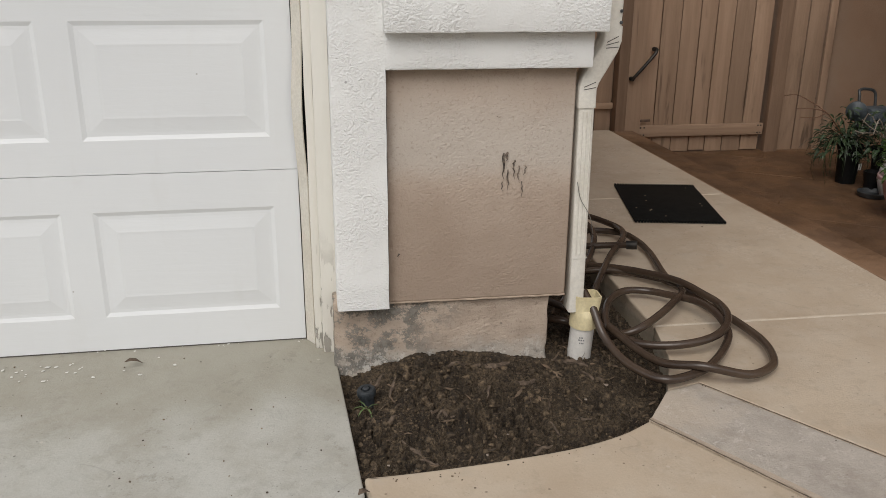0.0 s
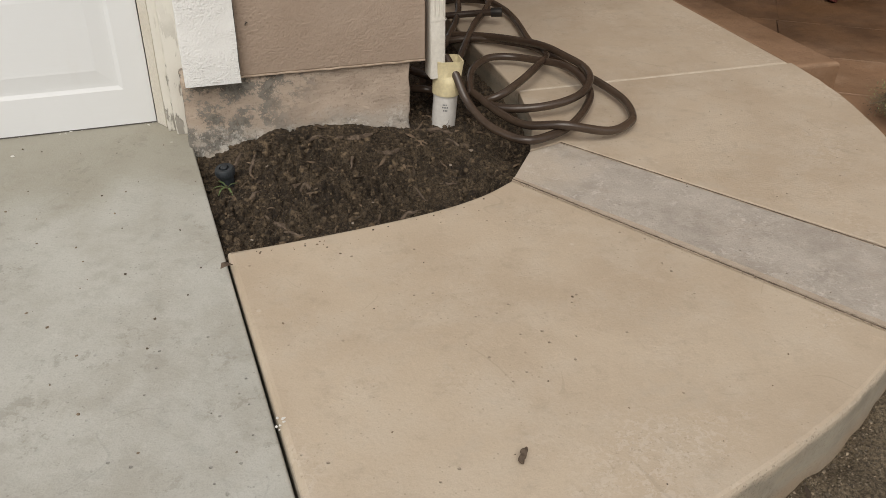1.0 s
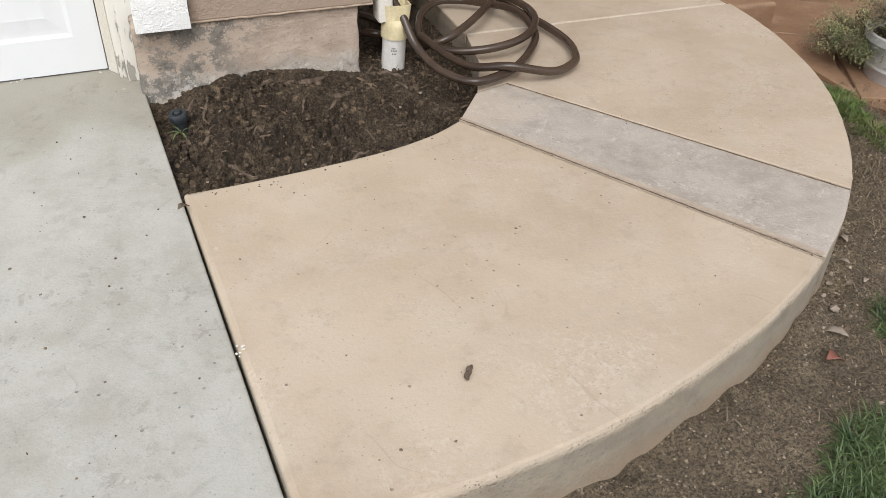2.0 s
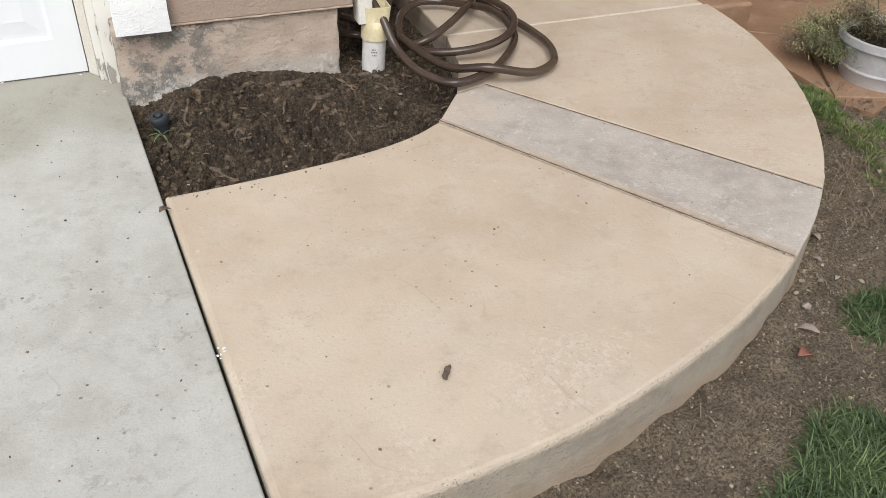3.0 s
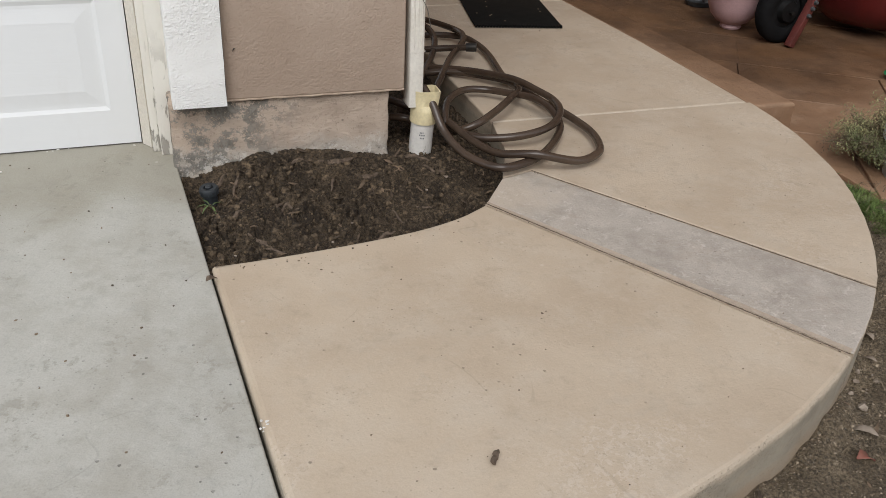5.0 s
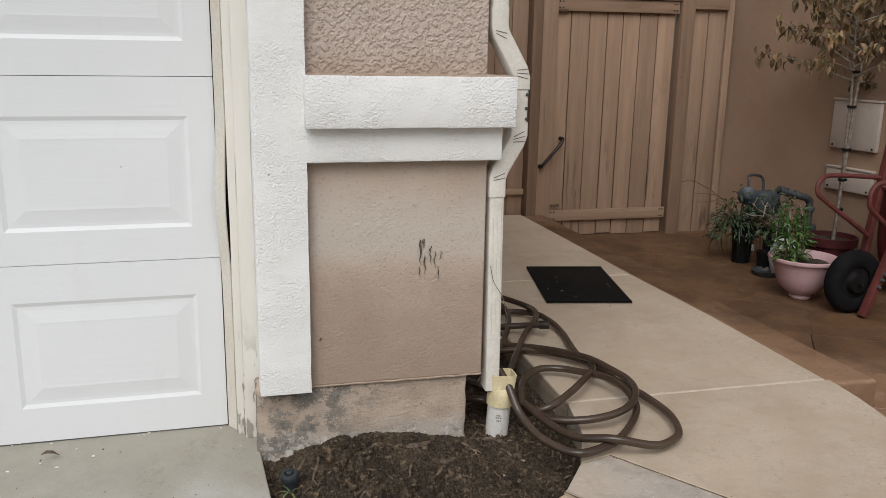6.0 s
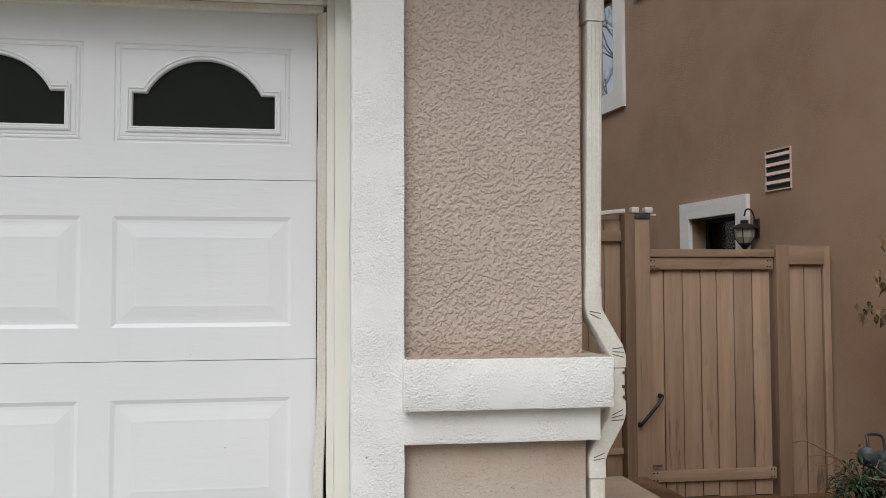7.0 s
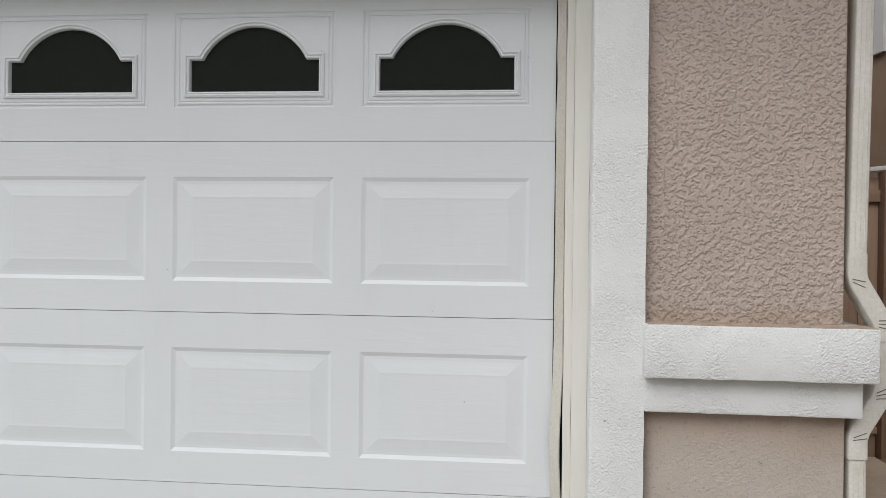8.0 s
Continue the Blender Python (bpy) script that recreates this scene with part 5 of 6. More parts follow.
# ---- hose, mat ----
def garden_hose():
    h = thing("garden_hose", 1.15, 0.1, -0.02, "coiled brown rubber garden hose lying over the path edge", "hose")
    loops = [
        [(0.845, -0.15, 0.15), (0.862, -0.2, 0.11), (0.88, -0.25, 0.05), (0.91, -0.33, 0.01), (0.95, -0.41, 0.0), (1.0, -0.46, 0.0), (1.08, -0.44, 0.0), (1.16, -0.39, 0.0), (1.25, -0.29, 0.0), (1.31, -0.19, 0.005), (1.31, -0.1, 0.03), (1.29, 0.0, 0.03), (1.24, 0.1, 0.015), (1.18, 0.16, 0.01), (1.1, 0.17, 0.01), (1.03, 0.12, 0.0), (0.985, 0.03, -0.01), (0.96, -0.07, -0.02), (0.95, -0.13, 0.0)],
        [(1.05, 0.5, -0.01), (1.16, 0.39, 0.01), (1.24, 0.28, 0.025), (1.3, 0.17, 0.035), (1.34, 0.06, 0.03), (1.355, -0.03, 0.03), (1.33, -0.14, 0.035), (1.27, -0.23, 0.03), (1.19, -0.27, 0.02), (1.09, -0.27, 0.01), (1.0, -0.22, 0.0), (0.95, -0.13, 0.0)],
        [(0.94, -0.13, 0.02), (0.99, -0.25, -0.005), (1.03, -0.36, 0.0), (1.11, -0.44, 0.025), (1.24, -0.46, 0.0), (1.33, -0.42, -0.003), (1.37, -0.36, -0.003), (1.395, -0.25, -0.003), (1.38, -0.11, 0.0), (1.355, -0.01, 0.0), (1.33, 0.12, 0.0), (1.31, 0.25, 0.0), (1.315, 0.35, 0.0), (1.35, 0.57, 0.0), (1.34, 0.7, 0.01), (1.3, 0.81, 0.01), (1.15, 0.87, 0.0), (0.98, 0.8, -0.04)],
        [(1.0, 0.45, -0.03), (1.05, 0.43, -0.01), (1.13, 0.4, 0.0), (1.24, 0.33, 0.0), (1.3, 0.24, 0.005), (1.3, 0.14, 0.01), (1.21, 0.0, 0.035), (1.12, -0.08, 0.02), (1.03, -0.13, 0.0), (0.96, -0.1, -0.03)],
        [(1.05, 1.15, 0.02), (1.2, 1.02, 0.03), (1.28, 0.85, 0.035), (1.285, 0.72, 0.045), (1.26, 0.65, 0.03), (1.16, 0.5, 0.02), (1.06, 0.32, 0.0), (1.0, 0.22, -0.03), (0.93, 0.1, -0.04), (0.86, 0.0, -0.03)],
        [(0.92, 0.75, -0.03), (1.02, 0.68, 0.0), (1.11, 0.64, 0.015), (1.19, 0.61, 0.025), (1.255, 0.575, 0.035)],
        [(1.12, 0.95, 0.03), (1.16, 0.85, 0.05), (1.17, 0.74, 0.03), (1.12, 0.6, 0.01), (1.04, 0.45, -0.01), (0.95, 0.3, -0.03), (0.86, 0.15, -0.035)],
        [(0.78, 0.0, 0.06), (0.84, -0.03, 0.04), (0.88, 0.02, -0.01), (0.9, 0.15, -0.03), (0.95, 0.35, -0.035)],
        [(0.77, -0.05, 0.02), (0.82, -0.08, 0.02), (0.87, -0.06, -0.02), (0.92, 0.02, -0.035), (0.98, 0.2, -0.03)],
    ]
    for pts in loops:
        part("loop", tubed(spline([(x, y, z + 0.012) for x, y, z in pts], 7), 0.0128, 10), M_HOSE, h)
    part("coupling", tubed([(1.252, 0.577, 0.047), (1.275, 0.567, 0.049), (1.29, 0.56, 0.05)], [0.017, 0.018, 0.017], 12), M_IRON, h, "dark metal hose coupling")


garden_hose()


def door_mat():
    d = thing("door_mat", 1.7, 1.27, 0.0, "black rubber door mat with ribbed border on the path", "mat")
    a = math.atan2(1.599 - 1.0, 1.546 - 1.451)
    mx = Matrix.Translation((1.705, 1.272, 0.0)) @ pose(0, 0, 0, 0.6, 0, math.degrees(a) - 90 - 1.5)
    hw, hd = 0.203, 0.30
    part("base", boxed(-hw, hw, -hd, hd, 0.004, 0.012, 0.003, m=mx), M_MAT, d)
    for s_ in (-1, 1):
        for i in range(30):
            x = -hw + 0.0066 + i * 0.0136
            part("rib", boxed(x - 0.004, x + 0.004, s_ * hd - 0.012, s_ * hd + 0.008, 0.003, 0.014, m=mx), M_MAT, d)

    for i in range(9):
        x, y = rnd.uniform(-0.17, 0.17), rnd.uniform(-0.25, 0.25)
        part("crumb", boxed(x - 0.003, x + 0.003, y - 0.004, y + 0.003, 0.0121, 0.0135, m=mx), M_STRAW, d)


door_mat()


# ---- plants and pots by the house wall ----
def leaf_shape(length, width, droop, m, verts, faces, fold=0.25):
    """One leaf of four quads, bent along its length, appended to verts and faces; m places its base, +x is its way."""
    n0 = len(verts)
    for i, w in enumerate((0.12, 0.85, 0.8, 0.05)):
        t = i / 3
        x, z = length * t * math.cos(droop * t), -length * t * math.sin(droop * t) * 0.9
        for s_ in (-1, 0, 1):
            verts.append(tuple(m @ Vector((x, s_ * w * width / 2, z + abs(s_) * w * width * fold))))
    for i in range(3):
        for k in range(2):
            a = n0 + i * 3 + k
            faces.append((a, a + 1, a + 4, a + 3))


def aim(p, yaw, pitch, roll=0.0):
    return Matrix.Translation(p) @ Matrix.Rotation(yaw, 4, "Z") @ Matrix.Rotation(-pitch, 4, "Y") @ Matrix.Rotation(roll, 4, "X")


def leafy(name, centre, spread, count, size, material, parent, up=0.6, width=0.35):
    verts, faces = [], []
    for _ in range(count):
        yaw = rnd.uniform(0, 2 * math.pi)
        r = rnd.random() ** 0.6
        p = Vector(centre) + Vector((math.cos(yaw) * spread[0] * r, math.sin(yaw) * spread[1] * r, spread[2] * rnd.random() * (1.15 - r * 0.7)))
        ln = size * rnd.uniform(0.6, 1.25)
        leaf_shape(ln, ln * width, rnd.uniform(0.3, 1.1), aim(p, yaw + rnd.uniform(-0.6, 0.6), rnd.uniform(-0.1, 1.0) * up, rnd.uniform(-0.6, 0.6)), verts, faces)
    return from_faces(name, verts, faces, material, parent)


def strappy(name, centre, count, length, material, parent, width=0.012):
    verts, faces = [], []
    for _ in range(count):
        yaw = rnd.uniform(0, 2 * math.pi)
        m = aim(centre, yaw, rnd.uniform(0.5, 1.3))
        n0 = len(verts)
        ln, bend = length * rnd.uniform(0.5, 1.1), rnd.uniform(0.8, 2.0)
        for i in range(6):
            t = i / 5
            w = width * (1 - t * 0.9) / 2
            for s_ in (-1, 1):
                verts.append(tuple(m @ Vector((ln * t * math.cos(bend * t), s_ * w, -ln * t * math.sin(bend * t) * 0.7))))
        for i in range(5):
            a = n0 + 2 * i
            faces.append((a, a + 1, a + 3, a + 2))
    return from_faces(name, verts, faces, material, parent)


def pot(name, x, y, z0, prof, material, label, seg=28, soil_z=None, soil_r=None):
    d = thing(name, x, y, z0, label, "flower pot")
    part("pot", lathed(prof, pose(x, y, z0), seg), material, d)
    if soil_z:
        part("potting_soil", shake(lathed([(soil_r, -0.01), (soil_r, 0.0), (soil_r * 0.5, 0.008), (0.0, 0.01)], pose(x, y, z0 + soil_z), 18), 0.006, 40), M_SOIL, d)
    return d


def pots():
    d = pot("pink_pot", 3.04, 1.30, PATIO_Z, [(r * 0.87, h * 0.88) for r, h in ((0.058, 0.0), (0.066, 0.012), (0.06, 0.03), (0.095, 0.045), (0.135, 0.085), (0.16, 0.14), (0.178, 0.205), (0.19, 0.238), (0.21, 0.243), (0.214, 0.252), (0.212, 0.263), (0.203, 0.266), (0.185, 0.256), (0.165, 0.21), (0.0, 0.21))], M_PINK, "pink plastic bowl planter with a bushy green plant", 40)
    part("potting_soil", shake(lathed([(0.144, 0.175), (0.1, 0.182), (0, 0.185)], pose(3.04, 1.30, PATIO_Z + 0.02), 20), 0.006, 40), M_SOIL, d)
    verts = []
    for i in range(9):
        a = i * 0.7
        part("stem", tubed(spline([(3.0 + 0.03 * math.cos(a), 1.32 + 0.03 * math.sin(a), 0.04), (2.99 + 0.06 * math.cos(a), 1.33 + 0.06 * math.sin(a), 0.2), (2.965 + 0.08 * math.cos(a), 1.33 + 0.08 * math.sin(a), 0.33)], 3), 0.004, 5), M_LEAF, d)
    leafy("foliage", (2.97, 1.34, 0.06), (0.09, 0.09, 0.31), 230, 0.06, M_LEAF, d, 0.8, 0.28)

    d = pot("tree_pot", 3.57, 1.76, PATIO_Z, [(0.11, 0), (0.125, 0.1), (0.135, 0.17), (0.15, 0.175), (0.152, 0.225), (0.14, 0.227), (0.135, 0.19), (0, 0.19)], M_MAROON, "dark maroon plastic nursery pot with a young tree", 32)
    part("potting_soil", shake(lathed([(0.132, 0.195), (0.07, 0.2), (0, 0.2)], pose(3.57, 1.76, PATIO_Z), 18), 0.006, 40), M_SOIL, d)

    d = pot("nursery_pot", 3.175, 2.08, PATIO_Z, [(0.055, 0), (0.062, 0.12), (0.068, 0.21), (0.074, 0.212), (0.074, 0.232), (0.066, 0.232), (0.06, 0.2), (0, 0.2)], M_BLACK, "black plastic nursery pot with grassy leaves and a white tag", 24)
    part("tag", boxed(3.195, 3.215, 2.004, 2.008, -0.06, -0.02, 0.001), M_WHITE, d, "white plant tag")
    strappy("grassy_leaves", (3.15, 2.1, 0.08), 70, 0.42, M_DARKLEAF, d)
    leafy("foliage", (3.13, 2.1, 0.0), (0.17, 0.14, 0.3), 240, 0.06, M_DARKLEAF, d, 0.5, 0.3)
    for y1, z1 in ((2.0, 0.31), (1.95, 0.27), (2.15, 0.36)):
        part("long_blade", tubed(spline([(3.14, 2.09, 0.1), (3.0, 2.07, 0.26), (2.85, y1, z1), (2.74, y1 - 0.02, z1 + 0.005)], 5), [0.004] * 10 + [0.003] * 6, 5), M_DRYLEAF, d, "long reddish blade")

    d = pot("nursery_pot", 3.3, 1.93, PATIO_Z, [(0.06, 0), (0.066, 0.12), (0.072, 0.22), (0.079, 0.222), (0.079, 0.24), (0.07, 0.24), (0.065, 0.2), (0, 0.2)], M_BLACK, "black plastic nursery pot with twiggy dying plant", 24)
    for i in range(12):
        a = i * 0.53
        part("twig", tubed(spline([(3.3, 1.93, 0.05), (3.3 + 0.05 * math.cos(a), 1.93 + 0.05 * math.sin(a), 0.16), (3.28 + 0.13 * math.cos(a), 1.92 + 0.12 * math.sin(a), 0.22 + 0.06 * math.sin(i * 2.1)), (3.27 + 0.17 * math.cos(a), 1.91 + 0.16 * math.sin(a), 0.16 + 0.1 * math.sin(i * 1.3))], 3), 0.0035, 5), M_BARK, d)
    leafy("foliage", (3.3, 1.97, 0.03), (0.17, 0.16, 0.3), 260, 0.05, M_DARKLEAF, d, 0.5, 0.45)
    single("pot_saucer", lathed([(0.06, 0), (0.075, 0.004), (0.085, 0.03), (0.08, 0.031), (0.07, 0.008), (0, 0.007)], pose(3.14, 1.76, PATIO_Z), 24), M_STEEL, "grey plastic plant saucer on the stamped paving", "saucer")
    pot("small_pot", 3.19, 1.86, PATIO_Z, [(0.035, 0), (0.04, 0.06), (0.048, 0.1), (0.05, 0.12), (0.044, 0.12), (0.04, 0.1), (0, 0.1)], M_BLACK, "small black plastic pot beside the planters", 20)
    pot("stone_urn", 3.22, 1.72, PATIO_Z, [(0.05, 0), (0.07, 0.05), (0.085, 0.11), (0.075, 0.17), (0.06, 0.2), (0.07, 0.215), (0.055, 0.215), (0, 0.2)], M_WHITEPOT, "small weathered grey urn among the pots", 24)


pots()


def young_tree():
    t = thing("young_tree", 3.58, 1.76, 0.04, "thin staked young tree with drooping olive brown leaves", "tree")
    trunk = spline([(3.585, 1.76, 0.03), (3.595, 1.765, 0.35), (3.58, 1.75, 0.7), (3.57, 1.75, 1.02), (3.545, 1.745, 1.3), (3.53, 1.74, 1.52)], 5)
    part("trunk", tubed(trunk, [0.013 - 0.009 * i / (len(trunk) - 1) for i in range(len(trunk))], 8), M_BARK, t)
    part("stake", tubed([(3.565, 1.74, 0.03), (3.605, 1.735, 1.12)], 0.009, 7), M_BARK, t, "pale wooden stake")
    for z in (0.24, 0.42, 0.6, 0.85, 1.05):
        part("tie", lathed([(0.024, -0.008), (0.027, 0), (0.024, 0.008)], pose(3.587, 1.748, z), 12), M_BLACK, t, "black plastic tie")
    verts, faces = [], []
    for i in range(26):
        a = i * 2.399 + 0.4
        z0 = 0.98 + 0.5 * (i / 26)
        base = Vector((3.565 - 0.02 * (z0 - 0.98), 1.75, z0))
        ln = rnd.uniform(0.35, 0.78) * (1.1 - 0.5 * i / 26)
        way = Vector((math.cos(a) * 0.95 - 0.12, math.sin(a) * 0.55 - 0.1, rnd.uniform(0.1, 0.5)))
        pts = spline([base, base + way * ln * 0.5, base + way * ln + Vector((0, 0, -0.05 * ln))], 5)
        if pts[-1].x > 3.72:
            pts = [Vector((min(p.x, 3.70), p.y, p.z)) for p in pts]
        part("branch", tubed(pts, [0.0055 - 0.004 * j / (len(pts) - 1) for j in range(len(pts))], 5), M_BARK, t)
        for j in range(4, len(pts)):
            for _ in range(4):
                p = pts[j] + Vector((rnd.uniform(-0.05, 0.05), rnd.uniform(-0.05, 0.05), rnd.uniform(-0.04, 0.04)))
                ln2 = rnd.uniform(0.038, 0.07)
                leaf_shape(ln2, ln2 * 0.55, rnd.uniform(0.2, 0.9), aim(p, rnd.uniform(0, 6.3), rnd.uniform(-1.4, -0.3), rnd.uniform(-0.8, 0.8)), verts, faces, 0.3)
    from_faces("crown", verts, faces, M_AUTUMN, t)


young_tree()


def gas_meter():
    g = thing("gas_meter", 3.45, 2.22, PATIO_Z, "blue grey gas meter with galvanised pipes at the wall", "gas meter")
    part("regulator", lathed([(0.0, -0.03), (0.035, -0.03), (0.058, -0.012), (0.06, 0.0), (0.058, 0.012), (0.03, 0.03), (0.018, 0.045), (0, 0.048)], pose(3.25, 2.19, 0.255, 90, 0, -30), 24), M_METER, g)
    part("body", boxed(3.34, 3.5, 2.18, 2.3, 0.12, 0.27, 0.02), M_METER, g, "blue grey meter body")
    part("dial", lathed([(0.038, 0), (0.038, 0.012), (0, 0.013)], pose(3.42, 2.18, 0.21, 90), 20), M_METER, g)
    part("pipe", tubed(spline([(3.3, 2.24, 0.2), (3.3, 2.26, 0.34), (3.31, 2.28, 0.365), (3.36, 2.29, 0.37), (3.42, 2.29, 0.35), (3.43, 2.28, 0.26)], 4), 0.009, 8), M_STEEL, g)
    part("pipe", tubed([(3.33, 2.0, 0.325), (3.42, 1.985, 0.3), (3.5, 1.975, 0.28)], 0.018, 10), M_STEEL, g)
    part("pipe", tubed(spline([(3.48, 1.975, 0.285), (3.54, 1.97, 0.26), (3.552, 1.97, 0.2), (3.555, 1.97, -0.14)], 5), 0.023, 10), M_STEEL, g)
    for x, z in ((3.35, 0.32), (3.4, 0.306), (3.46, 0.29)):
        part("fitting", lathed([(0.028, -0.012), (0.03, 0), (0.028, 0.012)], pose(x, 1.99, z, 0, 90, 0), 12), M_STEEL, g)
    for z in (0.2, 0.08):
        part("fitting", lathed([(0.03, -0.014), (0.034, 0), (0.03, 0.014)], pose(3.555, 1.97, z), 12), M_STEEL, g)
    part("valve", boxed(3.54, 3.575, 1.91, 1.95, 0.05, 0.11, 0.006), M_STEEL, g)
    part("riser", tubed([(3.3, 2.24, 0.2), (3.3, 2.24, -0.14)], 0.015, 8), M_STEEL, g)


gas_meter()


def wheelbarrow():
    w = thing("wheelbarrow", 3.3, 1.1, PATIO_Z, "red steel wheelbarrow standing upended on its wheel against the wall", "wheelbarrow")

    def bar(name, a, b, hw, hd, mat_):
        a, b = Vector(a), Vector(b)
        m = Matrix.Translation(a) @ (b - a).to_track_quat("Z", "Y").to_matrix().to_4x4()
        return part(name, boxed(-hw, hw, -hd, hd, 0, (b - a).length, 0.005, m=m), mat_, w)

    h1 = bar("handle", (3.126, 0.92, -0.145), (3.7, 1.02, 1.18), 0.021, 0.017, M_REDBAR)
    bar("handle", (3.345, 1.25, -0.14), (3.53, 1.25, 1.3), 0.021, 0.017, M_REDBAR)
    for z in (0.01, 0.045, 0.075):
        t = (z + 0.145) / 1.325
        part("bolt", lathed([(0.013, 0), (0.011, 0.008), (0.006, 0.018), (0, 0.019)], pose(3.126 + 0.574 * t, 0.92 + 0.1 * t - 0.02, z, 90), 8), M_STEEL, h1)
    c = pose(3.13, 1.02, 0.015, 90, 0, 4)
    wheel = part("wheel", lathed([(0.015, -0.05), (0.05, -0.045), (0.062, -0.02), (0.085, -0.018), (0.088, 0.0), (0.085, 0.018), (0.062, 0.02), (0.05, 0.045), (0.015, 0.05)], c, 28), M_BLACK, w)
    part("tyre", lathed([(0.085, -0.03), (0.11, -0.045), (0.14, -0.042), (0.158, -0.028), (0.165, -0.012), (0.165, 0.012), (0.158, 0.028), (0.14, 0.042), (0.11, 0.045), (0.085, 0.03), (0.085, -0.03)], c, 36), M_TYRE, wheel, "worn black rubber tyre")
    part("axle", tubed([(3.13, 0.945, 0.015), (3.13, 1.25, 0.015)], 0.009, 8), M_IRON, w)
    part("leg", tubed(spline([(3.52, 1.25, 0.50), (3.336, 1.25, 0.517), (3.12, 1.25, 0.53), (3.04, 1.235, 0.515), (3.01, 1.22, 0.455), (3.06, 1.21, 0.40), (3.27, 1.2, 0.257), (3.36, 1.22, 0.2)], 5), 0.0125, 8), M_REDBAR, w)
    part("leg", tubed(spline([(3.55, 1.0, 0.53), (3.298, 0.92, 0.541), (3.13, 0.9, 0.545), (3.075, 0.9, 0.52), (3.062, 0.9, 0.45), (3.1, 0.91, 0.4), (3.25, 0.94, 0.3), (3.33, 0.955, 0.25)], 5), 0.0125, 8), M_REDBAR, w)
    part("brace", tubed([(3.41, 1.25, 0.47), (3.5, 1.0, 0.42)], 0.01, 6), M_REDBAR, w)
    # the tray, its belly turned to the path
    bm = bmesh.new()
    m = pose(3.62, 1.08, 0.275, 0, -6, 20) @ Matrix.Diagonal((0.85, 0.92, 0.88, 1))
    rings = []
    for x, hy, hz in ((-0.13, 0.12, 0.2), (-0.125, 0.2, 0.3), (-0.10, 0.25, 0.37), (-0.04, 0.29, 0.42), (0.08, 0.335, 0.455), (0.16, 0.36, 0.475), (0.165, 0.372, 0.485), (0.175, 0.372, 0.485), (0.172, 0.355, 0.47), (0.09, 0.325, 0.445), (-0.03, 0.28, 0.41), (-0.09, 0.24, 0.36), (-0.115, 0.19, 0.29)):
        ring = []
        for j in range(40):
            a = 2 * math.pi * j / 40
            cc, ss = math.cos(a), math.sin(a)
            e = 0.62
            ring.append(bm.verts.new(m @ Vector((x, hy * math.copysign(abs(cc) ** e, cc), hz * math.copysign(abs(ss) ** e, ss)))))
        rings.append(ring)
    for a, b in zip(rings, rings[1:]):
        for j in range(40):
            bm.faces.new((a[j], a[(j + 1) % 40], b[(j + 1) % 40], b[j]))
    bm.faces.new(rings[0])
    bm.faces.new(rings[-1])
    tray = part("tray", bm, M_RED, w, "glossy dark red steel tray")
    part("sticker", boxed(-0.137, -0.133, -0.03, 0.0, 0.12, 0.165, m=m @ pose(0, 0, 0, 0, 0, 0)), M_WHITE, tray, "small white sticker")


wheelbarrow()


def green_hose():
    h = thing("green_hose", 3.4, 0.28, PATIO_Z, "green garden hose lying coiled on the brown paving", "hose")
    pts = [(3.42 + (0.2 + 0.02 * math.sin(i)) * math.cos(i * 0.62), 0.25 + 0.22 * math.sin(i * 0.62), PATIO_Z + 0.014 + 0.02 * (i // 10)) for i in range(15)]
    part("loop", tubed(spline(pts, 4), 0.011, 8), M_GREENHOSE, h)


green_hose()


